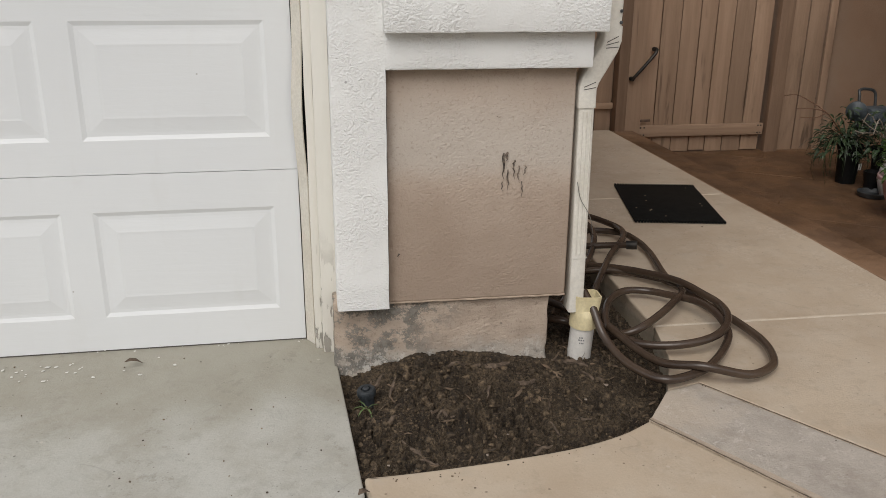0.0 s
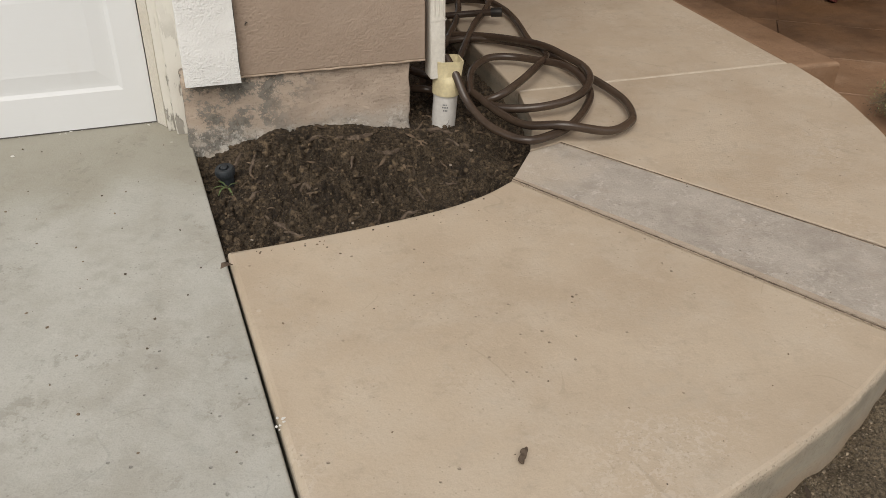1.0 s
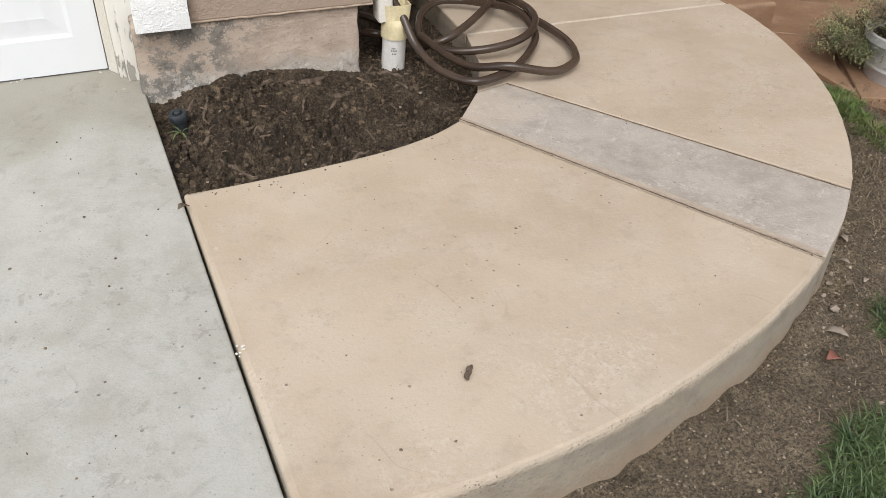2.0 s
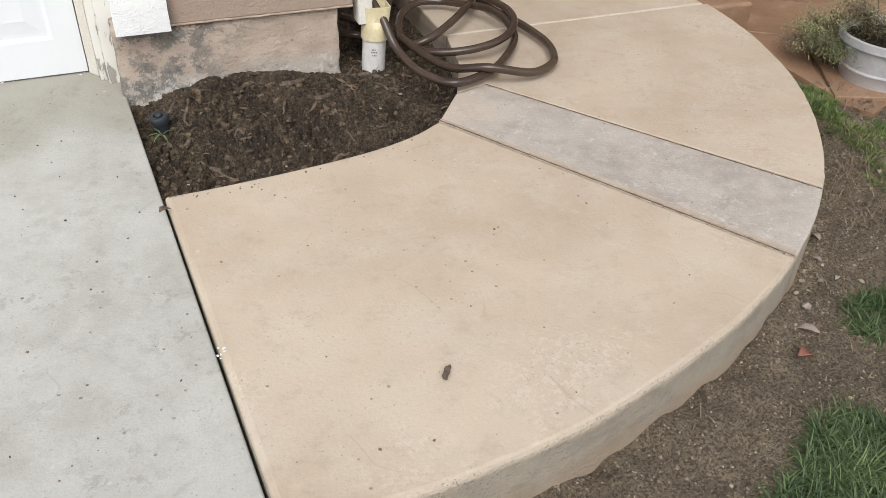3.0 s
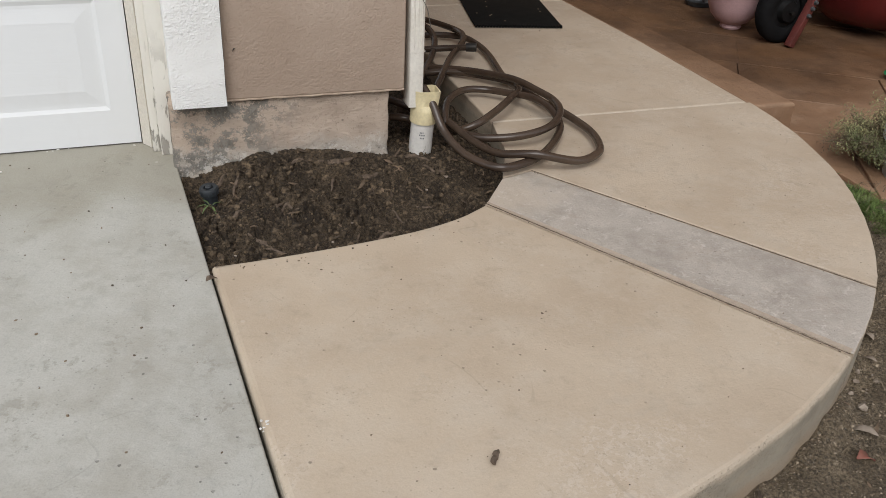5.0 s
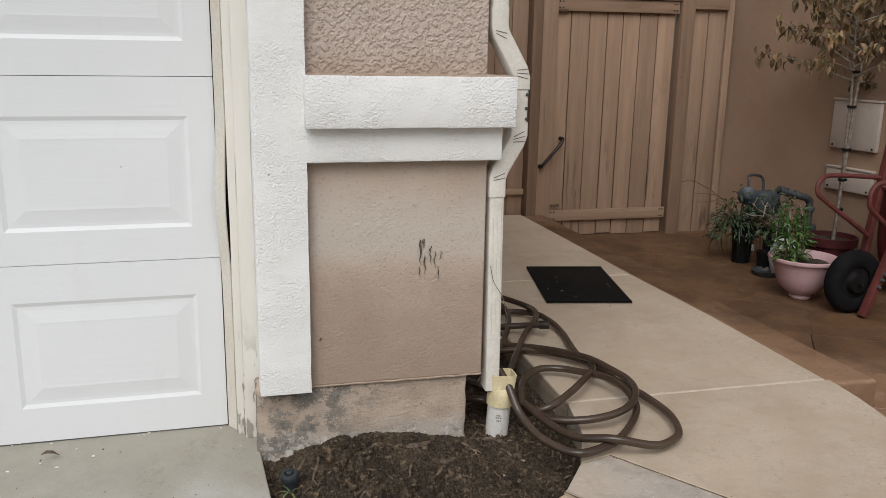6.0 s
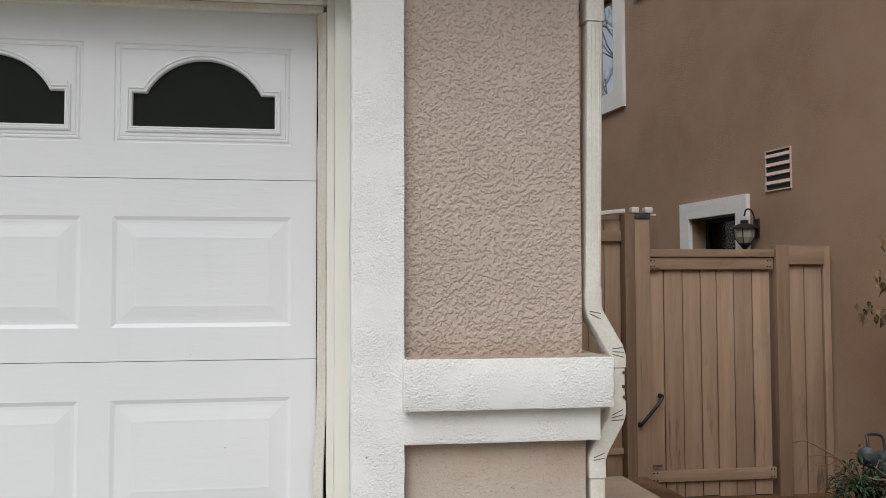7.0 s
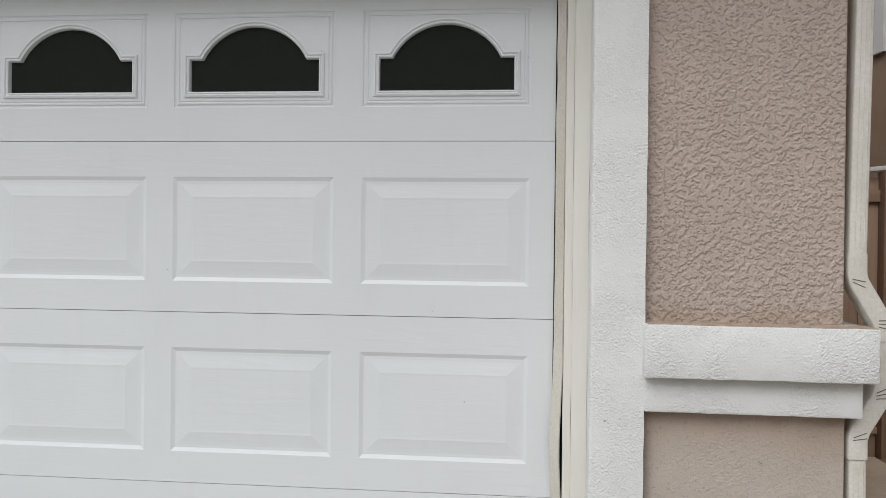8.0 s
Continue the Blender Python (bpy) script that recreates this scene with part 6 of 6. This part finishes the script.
# ---- the corner by the curved edge: white pot, shrub, grass ----
def white_pot():
    d = pot("white_pot", 2.575, -0.545, -0.17, [(0.14, 0), (0.148, 0.06), (0.152, 0.064), (0.152, 0.07), (0.15, 0.073), (0.162, 0.15), (0.176, 0.152), (0.178, 0.178), (0.168, 0.18), (0.155, 0.15), (0, 0.15)], M_WHITEPOT, "scuffed white plastic planter with a scraggly shrub", 40)
    part("potting_soil", shake(lathed([(0.152, 0.153), (0.08, 0.16), (0, 0.16)], pose(2.575, -0.545, -0.17), 20), 0.006, 40), M_SOIL, d)
    for a, z in ((-2.25, 0.1), (-2.1, 0.07), (-2.0, 0.055)):
        x, y = 2.575 + 0.156 * math.cos(a), -0.545 + 0.156 * math.sin(a)
        part("scuff", lathed([(0.012, 0), (0.009, 0.003), (0, 0.0035)], pose(x, y, -0.17 + z, 90, 0, math.degrees(a) + 90), 7), M_CRIMP, d)
    s_ = thing("shrub", 2.5, -0.3, -0.15, "scraggly grey green shrub spilling round the white pot", "shrub")
    verts, faces = [], []
    for i in range(160):
        a = rnd.uniform(0, 6.28)
        x0, y0 = 2.54 + 0.08 * math.cos(a), -0.4 + 0.07 * math.sin(a)
        z0 = -0.15
        if i % 3 == 0:
            x0, y0, z0 = 2.57 + 0.08 * math.cos(a), -0.52 + 0.08 * math.sin(a), -0.02
        r = rnd.uniform(0.04, 0.16)
        p1 = Vector((x0 + r * math.cos(a) - 0.02, y0 + r * 0.8 * math.sin(a), z0 + rnd.uniform(0.05, 0.155)))
        pts = spline([(x0, y0, z0), ((x0 * 1.3 + p1.x * 0.7) / 2, (y0 * 1.3 + p1.y * 0.7) / 2, z0 + 0.09), p1], 4)
        if i % 2 == 0:
            part("stem", tubed(pts, 0.002, 4), M_STRAW, s_)
        for p in pts[2:]:
            for _ in range(26):
                ln = rnd.uniform(0.006, 0.0135)
                leaf_shape(ln, ln * 0.34, 0.3, aim(p + Vector((rnd.uniform(-0.025, 0.025), rnd.uniform(-0.025, 0.025), rnd.uniform(-0.025, 0.025))), rnd.uniform(0, 6.3), rnd.uniform(-0.3, 1.2)), verts, faces)
    cut = len(faces) * 2 // 3 // 6 * 6
    from_faces("foliage", verts, faces[:cut], M_SHRUB, s_)
    from_faces("dry_foliage", verts[cut * 2:], [[i - cut * 2 for i in f] for f in faces[cut:]], M_STRAW, s_)


white_pot()


def blades(name, patches, material, label, size=0.075):
    """Grass in round patches (x, y, radius x, radius y, number)."""
    verts, faces = [], []
    for cx, cy, rx, ry, n in patches:
        for _ in range(n):
            a, r = rnd.uniform(0, 6.283), math.sqrt(rnd.random())
            x, y = cx + rx * r * math.cos(a), cy + ry * r * math.sin(a)
            if math.hypot(x - CX, y - CY) < CR + 0.012 and y < 0:
                continue
            if noise.noise(Vector((x * 9, y * 9, 1.7))) < -0.25 + 0.5 * (r - 0.6):
                continue
            z = max(earth_height(x, y), -0.152 if y > -0.6 and x > 2.25 else -0.164 if y > -0.72 and x > 2.25 else -0.3) - 0.004
            yaw, ln, lean, bend = rnd.uniform(0, 6.283), size * rnd.uniform(0.45, 1.3), rnd.uniform(0.35, 1.35), rnd.uniform(0.5, 1.7)
            w = rnd.uniform(0.001, 0.002)
            m = aim((x, y, z), yaw, lean)
            n0 = len(verts)
            for i, ww in enumerate((1, 0.9, 0.6, 0.08)):
                t = i / 3
                for s_ in (-1, 1):
                    verts.append(tuple(m @ Vector((ln * t * math.cos(bend * t * 0.7), s_ * ww * w, -ln * t * math.sin(bend * t * 0.7) * 0.8))))
            for i in range(3):
                k = n0 + 2 * i
                faces.append((k, k + 1, k + 3, k + 2))
    return tagged(from_faces(name, verts, faces, material), label, "grass", kind="stuff")


LAWN = [(1.36, -1.93, 0.26, 0.16, 9000), (1.16, -1.97, 0.16, 0.1, 2200), (1.8, -1.87, 0.35, 0.24, 9000), (1.66, -1.6, 0.13, 0.12, 2600), (1.84, -1.62, 0.14, 0.14, 2400), (2.2, -0.5, 0.05, 0.1, 140), (2.2, -2.2, 0.9, 0.3, 3000)]
blades("grass", LAWN, M_GRASS, "thick tufts of coarse green grass on the garden earth", 0.056)
blades("grass", [(2.2, -0.42, 0.07, 0.13, 1500), (2.22, -0.6, 0.06, 0.14, 2200), (2.2, -0.74, 0.07, 0.12, 2600), (2.14, -0.92, 0.06, 0.12, 1000), (2.33, -0.86, 0.16, 0.07, 2600), (2.08, -1.12, 0.06, 0.08, 500)], M_LAWN, "short fresh yellow green grass along the round path edge", 0.036)
blades("dry_grass", [(1.42, -1.9, 0.4, 0.25, 420), (1.98, -1.15, 0.22, 0.2, 1100), (2.07, -0.9, 0.14, 0.2, 1100), (1.5, -1.6, 0.4, 0.2, 260), (1.2, -1.75, 0.3, 0.08, 160), (2.3, -0.62, 0.16, 0.12, 500), (2.5, -0.8, 0.25, 0.1, 500)], M_STRAW, "dry straw scattered in the grass", 0.04)


# ---- clods, chips, litter ----
def lumps(name, spots, material, label, category, flat=0.65):
    """Broken lumps: spots are (x, y, z, size)."""
    bm = bmesh.new()
    bmesh.ops.create_icosphere(bm, subdivisions=1, radius=1)
    base = [v.co.copy() for v in bm.verts]
    tris = [[v.index for v in f.verts] for f in bm.faces]
    bm.free()
    verts, faces = [], []
    for x, y, z, s_ in spots:
        off, n0 = Vector((rnd.random(), rnd.random(), rnd.random())) * 50, len(verts)
        sx, sy, sz = rnd.uniform(0.7, 1.3), rnd.uniform(0.7, 1.3), rnd.uniform(0.5, 1.0) * flat * 1.4
        yaw = Matrix.Rotation(rnd.uniform(0, 6.28), 3, "Z")
        for c in base:
            k = 1 + 0.9 * noise.noise(c * 1.9 + off)
            verts.append(tuple(Vector((x, y, z)) + yaw @ Vector((c.x * sx * k, c.y * sy * k, c.z * sz * k)) * s_))
        faces += [[n0 + i for i in t] for t in tris]
    return tagged(from_faces(name, verts, faces, material), label, category, kind="stuff")


def bed_spot():
    while True:
        x, y = rnd.uniform(0.09, 1.1), rnd.uniform(-0.75, 0.3)
        if in_bed(x - 0.012, y - 0.03) and in_bed(x + 0.012, y) and not (x < 0.74 and y > -0.19):
            return x, y


spots = []
for _ in range(13000):
    x, y = bed_spot()
    s_ = 0.0009 + 0.0026 * rnd.random() ** 2 + 0.009 * rnd.random() ** 18
    spots.append((x, y, soil_height(x, y) + s_ * 0.15, s_))
lumps("soil_clods", spots, M_CLOD, "dark crumbly clods of soil in the bed", "soil", 0.95)
spots = []
for _ in range(17000):
    a, r = rnd.uniform(-1.7, -0.25), CR + 0.004 + 0.62 * rnd.random() ** 1.4
    x, y = CX + r * math.cos(a), CY + r * math.sin(a)
    s_ = 0.0009 + 0.002 * rnd.random() ** 3 + 0.005 * rnd.random() ** 40
    spots.append((x, y, earth_height(x, y) + s_ * 0.1, s_))
M_CRUMB = plain("earth_crumb", (0.14, 0.11, 0.075), (0.29, 0.235, 0.17), 60, 0.95, fine=140, depth=0.003, isle=0.5)
lumps("earth_crumbs", spots, M_CRUMB, "crumbs of brown garden earth by the path edge", "soil", 0.9)


M_PALELEAF = plain("pale_dead_leaf", (0.36, 0.3, 0.24), (0.25, 0.2, 0.155), 40, 0.8)
spots = []
for _ in range(10):
    a, r = rnd.uniform(-0.97, -0.86), CR + 0.008 + 0.05 * rnd.random()
    x, y = CX + r * math.cos(a), CY + r * math.sin(a)
    spots.append((x, y, earth_height(x, y) + 0.006, rnd.uniform(0.003, 0.0095)))
lumps("concrete_rubble", spots, M_PALELEAF, "pale crumbs of broken concrete beside the slab edge", "rubble", 0.8)


def chips(name, places, material, label, long=(0.015, 0.055)):
    """Thin curled slivers: places are (x, y, z)."""
    verts, faces = [], []
    for x, y, z in places:
        ln = rnd.uniform(*long)
        leaf_shape(ln, ln * rnd.uniform(0.12, 0.35), rnd.uniform(-0.6, 0.8), aim((x, y, z), rnd.uniform(0, 6.28), rnd.uniform(-0.1, 0.45), rnd.uniform(-0.5, 0.5)), verts, faces, rnd.uniform(-0.2, 0.3))
    return tagged(from_faces(name, verts, faces, material), label, "litter", kind="stuff")


places = []
for _ in range(260):
    x, y = bed_spot()
    places.append((x, y, soil_height(x, y) + 0.006))
chips("wood_chips", places, M_CHIP, "brown bark chips and leaf scraps on the soil", (0.006, 0.04))
places = []
for _ in range(60):
    a, r = rnd.uniform(-1.7, -0.35), CR + 0.02 + 0.5 * rnd.random()
    x, y = CX + r * math.cos(a), CY + r * math.sin(a)
    places.append((x, y, earth_height(x, y) + 0.005))
chips("leaf_litter", places, M_CHIP, "dry leaf scraps and bark on the garden earth", (0.01, 0.032))


def single_leaf(name, x, y, z, ln, wd, yaw, material, label, category, droop=0.5):
    verts, faces = [], []
    leaf_shape(ln, wd, droop, Matrix.Rotation(yaw, 4, "Z") @ Matrix.Rotation(-0.25, 4, "Y"), verts, faces, 0.3)
    me = bpy.data.meshes.new(name)
    me.from_pydata(verts, [], faces)
    me.materials.append(material)
    me.shade_smooth()
    ob = new(name, me)
    ob.location = (x, y, z)
    ob.modifiers.new("thickness", "SOLIDIFY").thickness = 0.0012
    return tagged(ob, label, category)


M_STICK = plain("grey_brown_bark", (0.17, 0.125, 0.09), (0.09, 0.064, 0.045), 60, 0.9, fine=200, depth=0.003)
M_REDLEAF = plain("red_wrapper", (0.26, 0.09, 0.065), (0.33, 0.17, 0.13), 30, 0.5)
for x, y, ln, yaw in ((0.24, -0.33, 0.06, 1.2), (0.36, -0.5, 0.07, 2.6), (0.62, -0.36, 0.09, 0.4), (0.27, -0.6, 0.08, 2.2), (0.5, -0.42, 0.05, 1.3), (0.2, -0.27, 0.07, 0.9), (0.43, -0.28, 0.07, -0.4), (0.75, -0.5, 0.05, 0.2), (0.54, -0.28, 0.12, 0.3), (0.3, -0.68, 0.05, -0.3), (0.17, -0.28, 0.08, 1.0), (0.6, -0.63, 0.06, 0.2), (0.84, -0.3, 0.07, -0.5), (0.66, -0.55, 0.045, 2.4), (0.22, -0.49, 0.05, 0.1), (0.79, -0.225, 0.11, -0.55)):
    way, side = Vector((math.cos(yaw), math.sin(yaw), 0)), Vector((-math.sin(yaw), math.cos(yaw), 0))
    pts = []
    for i in range(5):
        q = Vector((x, y, 0)) + way * (ln * (i / 4 - 0.5)) + side * rnd.uniform(-0.07, 0.07) * ln
        pts.append((q.x, q.y, soil_height(q.x, q.y) + 0.004))
    bm = tubed(spline(pts, 3), [rnd.uniform(0.7, 1.2) * ln * 0.07 * (0.35 + math.sin(math.pi * (i + 0.5) / 13)) for i in range(13)], 6)
    single("bark_strip", shake(bm, 0.003, 90), M_STICK, "curled strip of grey brown bark on the soil", "bark")
single_leaf("dead_leaf", 0.118, -0.842, -0.014, 0.034, 0.022, 0.6, M_STICK, "curled brown dead leaf at the slab corner", "leaf")
single_leaf("dead_leaf", -0.52, -0.13, 0.004, 0.05, 0.022, 0.2, M_STICK, "dark curled dead leaf on the driveway", "leaf")
for x, y, ln, yaw, mt in ((1.62, -1.36, 0.035, 2.0, M_PALELEAF), (1.43, -1.575, 0.06, 2.2, M_PALELEAF), (1.6, -1.43, 0.03, 0.5, M_PALELEAF), (2.1, -1.05, 0.035, 0.9, M_PALELEAF), (1.66, -1.3, 0.04, 1.4, M_PALELEAF)):
    single_leaf("dead_leaf", x, y, earth_height(x, y) + 0.012, ln, ln * 0.45, yaw, mt, "pale dead leaf lying on the garden earth", "leaf")
single_leaf("litter_scrap", 1.34, -1.615, earth_height(1.34, -1.615) + 0.014, 0.068, 0.034, 0.1, M_REDLEAF, "crumpled red scrap on the garden earth", "litter", 0.9)


def sprinkler():
    s_ = thing("sprinkler_head", 0.172, -0.35, -0.08, "black plastic pop-up sprinkler head in the soil", "sprinkler")
    m = pose(0.172, -0.35, -0.075, 5, -6, 0) @ Matrix.Scale(1.15, 4)
    part("body", lathed([(0.0165, -0.03), (0.0165, 0.034), (0.021, 0.036), (0.0225, 0.04), (0.0225, 0.052), (0.02, 0.056), (0.012, 0.056), (0.012, 0.05), (0, 0.05)], m, 22), M_SPRINKLER, s_)
    part("nozzle", lathed([(0.008, 0.05), (0.008, 0.058), (0.005, 0.06), (0, 0.06)], m, 12), M_SPRINKLER, s_)
    for i in range(14):
        a = 2 * math.pi * i / 14
        part("rib", boxed(0.0215, 0.0235, -0.0012, 0.0012, 0.04, 0.051, m=m @ pose(0, 0, 0, 0, 0, math.degrees(a))), M_SPRINKLER, s_)
    v, f = [], []
    for yaw, p in ((2.2, 0.9), (2.9, 0.6), (4.1, 0.8), (0.4, 0.7), (5.0, 0.6)):
        leaf_shape(0.05, 0.006, 0.9, aim((0.165, -0.39, -0.055), yaw, p), v, f)
    tagged(from_faces("weed", v, f, M_GRASS), "thin green weed blades beside the sprinkler", "weed")


sprinkler()


def catkin():
    bm = bmesh.new()
    tube(bm, spline([(0.55, -1.552, -0.024), (0.56, -1.536, -0.022), (0.572, -1.52, -0.025)], 5), [0.003, 0.0045, 0.0055, 0.006, 0.0058, 0.0052, 0.0058, 0.0055, 0.0045, 0.0035, 0.002], 8)
    single("dry_catkin", shake(bm, 0.003, 160), M_STICK, "dark dry catkin lying on the tan slab", "debris")


catkin()

spots = []
for _ in range(34):
    x, y = rnd.uniform(0.2, 1.5), rnd.uniform(-1.7, -0.5)
    if math.hypot(x - CX, y - CY) < CR - 0.05 and (y < -0.78 or x > 1.0):
        spots.append((x, y, slab_top(x, y) + 0.0005, rnd.uniform(0.001, 0.0028)))
for _ in range(34):
    t = rnd.random()
    x, y = 0.2 + 0.75 * t, -0.775 + 0.15 * t ** 2 - 0.05 * rnd.random() ** 2
    spots.append((x, y, slab_top(x, y) + 0.0005, rnd.uniform(0.0008, 0.0028)))
for _ in range(16):
    x, y = rnd.uniform(1.2, 2.1), rnd.uniform(-0.9, 2.5)
    spots.append((x, y, slab_top(x, y) + 0.0005, rnd.uniform(0.001, 0.003)))
for _ in range(150):
    x, y = rnd.uniform(-1.2, 0.1), rnd.uniform(-2.0, -0.05)
    spots.append((x, y, drive_top(x, y) + 0.0005, rnd.uniform(0.0008, 0.0035)))
for (xa, ya), (xb, yb), k in (((0.9, -0.602), (1.43, -1.437), 45), ((1.108, -0.43), (1.686, -1.23), 60)):
    for _ in range(k):
        t = rnd.random()
        x, y = xa + (xb - xa) * t + rnd.gauss(0, 0.0028), ya + (yb - ya) * t + rnd.gauss(0, 0.0028)
        spots.append((x, y, slab_top(x, y) - 0.003, rnd.uniform(0.001, 0.003)))
lumps("grit", spots, M_SPECK, "dark grit and crumbs scattered on the concrete", "grit")
spots = [(rnd.gauss(-0.72, 0.14), rnd.gauss(-0.12, 0.035), 0.0, 0.0) for _ in range(26)]
spots = [(x, y, drive_top(x, y) + 0.001, rnd.uniform(0.002, 0.007)) for x, y, *_ in spots] + [(rnd.uniform(-0.7, 0.05), -0.02 - 0.03 * rnd.random(), 0.0, rnd.uniform(0.001, 0.004)) for _ in range(20)]
spots += [(0.178 + rnd.gauss(0, 0.006), -1.34 + rnd.gauss(0, 0.02), -0.03, rnd.uniform(0.002, 0.005)) for _ in range(6)]
spots += [(x, y, soil_height(x, y) + 0.006, s_) for x, y, s_ in ((0.28, -0.36, 0.009), (0.52, -0.58, 0.006), (0.6, -0.66, 0.006), (0.2, -0.68, 0.005), (0.78, -0.42, 0.007), (0.45, -0.66, 0.005), (0.87, -0.33, 0.008))]
flecks = spots[-7:]
spots = spots[:-7]
lumps("paint_flakes", spots, M_FLAKE, "white paint flakes fallen on the concrete", "paint flakes", 0.15)


lumps("soil_flecks", [(x, y, z, q * 0.8) for x, y, z, q in flecks], M_PALELEAF, "pale flecks lying on the dark soil", "litter", 0.4)


# ---- across the street and behind, seen in the panes only ----
# House shape added out of view; it blocks low sky from the panes.
def opposite_house():
    h = thing("opposite_house", 0, -20, -0.3, "plain tan stucco house added across the street to darken the pane reflections", "house")
    part("wall", pierced(bmesh.new(), -26, 16, -0.3, 7.4, -20, -19.8, [(-7, -5, 0.9, 2.3), (-1, 1, 0.9, 2.3), (4, 9, -0.3, 2.2)]), M_FAR, h, smooth=None)
    part("core", boxed(-25.9, 15.9, -28, -20.01, -0.3, 7.3), M_SHADE, h)
    bm = bmesh.new()
    v = [bm.verts.new(c) for c in ((-26.6, -19.2, 7.3), (16.6, -19.2, 7.3), (16.6, -28.5, 7.3), (-26.6, -28.5, 7.3), (-8, -24, 10), (9, -24, 10))]
    for f in ((0, 1, 5, 4), (1, 2, 5), (2, 3, 4, 5), (3, 0, 4), (3, 2, 1, 0)):
        bm.faces.new([v[i] for i in f])
    part("roof", bm, M_ROOF, h, smooth=None)


opposite_house()


def bare_tree():
    t = thing("bare_tree", -3.5, 14.5, -0.25, "tall bare winter tree behind the garage", "tree")
    bm = bmesh.new()

    def grow(p, way, ln, r, depth):
        q = p + way * ln
        tube(bm, [p, (p + q) / 2 + Vector((rnd.uniform(-1, 1), rnd.uniform(-1, 1), 0)) * ln * 0.05, q], [r, r * 0.85, r * 0.7], 5)
        if depth:
            for _ in range(3):
                w = (way + Vector((rnd.uniform(-0.8, 0.8), rnd.uniform(-0.8, 0.8), rnd.uniform(-0.2, 0.5)))).normalized()
                grow(q, w, ln * rnd.uniform(0.6, 0.85), r * 0.55, depth - 1)

    grow(Vector((-3.5, 14.5, 2.4)), Vector((0.05, 0, 1)), 1.8, 0.11, 5)
    part("limbs", bm, M_BARK, t)
    part("trunk", tubed([(-3.5, 14.5, -0.25), (-3.48, 14.5, 1.2), (-3.5, 14.5, 2.45)], [0.2, 0.16, 0.135], 10), M_BARK, t)


bare_tree()


# ---- the paved patio, stone by stone ----
def patio():
    p = thing("patio", 3.0, 1.1, -0.3, "brown stamped stone patio between path and house wall", "patio", kind="structure")
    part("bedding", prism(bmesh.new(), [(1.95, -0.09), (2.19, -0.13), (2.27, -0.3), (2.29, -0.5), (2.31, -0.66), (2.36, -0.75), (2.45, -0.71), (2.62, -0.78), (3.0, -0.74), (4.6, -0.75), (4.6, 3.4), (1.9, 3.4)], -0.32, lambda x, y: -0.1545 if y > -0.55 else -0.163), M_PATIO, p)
    rot = radians(-33)
    cr, sr = math.cos(rot), math.sin(rot)
    to_world = lambda u, v: (3.0 + u * cr - v * sr, 1.1 + u * sr + v * cr)
    v = -3.2
    row = 0
    while v < 3.2:
        hgt = rnd.uniform(0.38, 0.56)
        u = -3.4 + rnd.uniform(0, 0.5)
        while u < 3.4:
            wid = rnd.uniform(0.5, 0.95)
            cx, cy = to_world(u + wid / 2, v + hgt / 2)
            wall_x = 3.58 - 0.148 * (cy - 2.97)
            if 1.85 < cx < wall_x + 0.3 and -0.72 < cy < 3.25 and not (cy < -0.3 and cx < 2.3):
                g = 0.004 if cy < 0.4 else 0.0003
                j = lambda: rnd.uniform(-0.004, 0.004)
                quad = [(u + g, v + g + j() * 0.4), (u + wid / 2, v + g + j() * 0.5), (u + wid - g, v + g + j() * 0.4), (u + wid - g, v + hgt / 2), (u + wid - g, v + hgt - g + j() * 0.4), (u + wid / 2, v + hgt - g + j() * 0.5), (u + g, v + hgt - g + j() * 0.4)]
                quad = [to_world(*q) for q in quad]
                if cy < 0.3:
                    # the paving stops short of the grass along the round edge
                    quad = [(max(x, 2.3 + 0.012 * noise.noise(Vector((y * 14, 0, 0)))) if y < -0.12 else x, max(y, -0.72 + 0.012 * noise.noise(Vector((x * 14, 3, 0))))) for x, y in quad]
                    if abs(sum(a[0] * b[1] - b[0] * a[1] for a, b in zip(quad, quad[1:] + quad[:1]))) < 0.02:
                        u += wid
                        continue
                top = PATIO_Z + rnd.uniform(-0.0015, 0.0015)
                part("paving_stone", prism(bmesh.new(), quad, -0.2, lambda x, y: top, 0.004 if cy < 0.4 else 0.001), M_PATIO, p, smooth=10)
            u += wid
        v += hgt
        row += 1


patio()
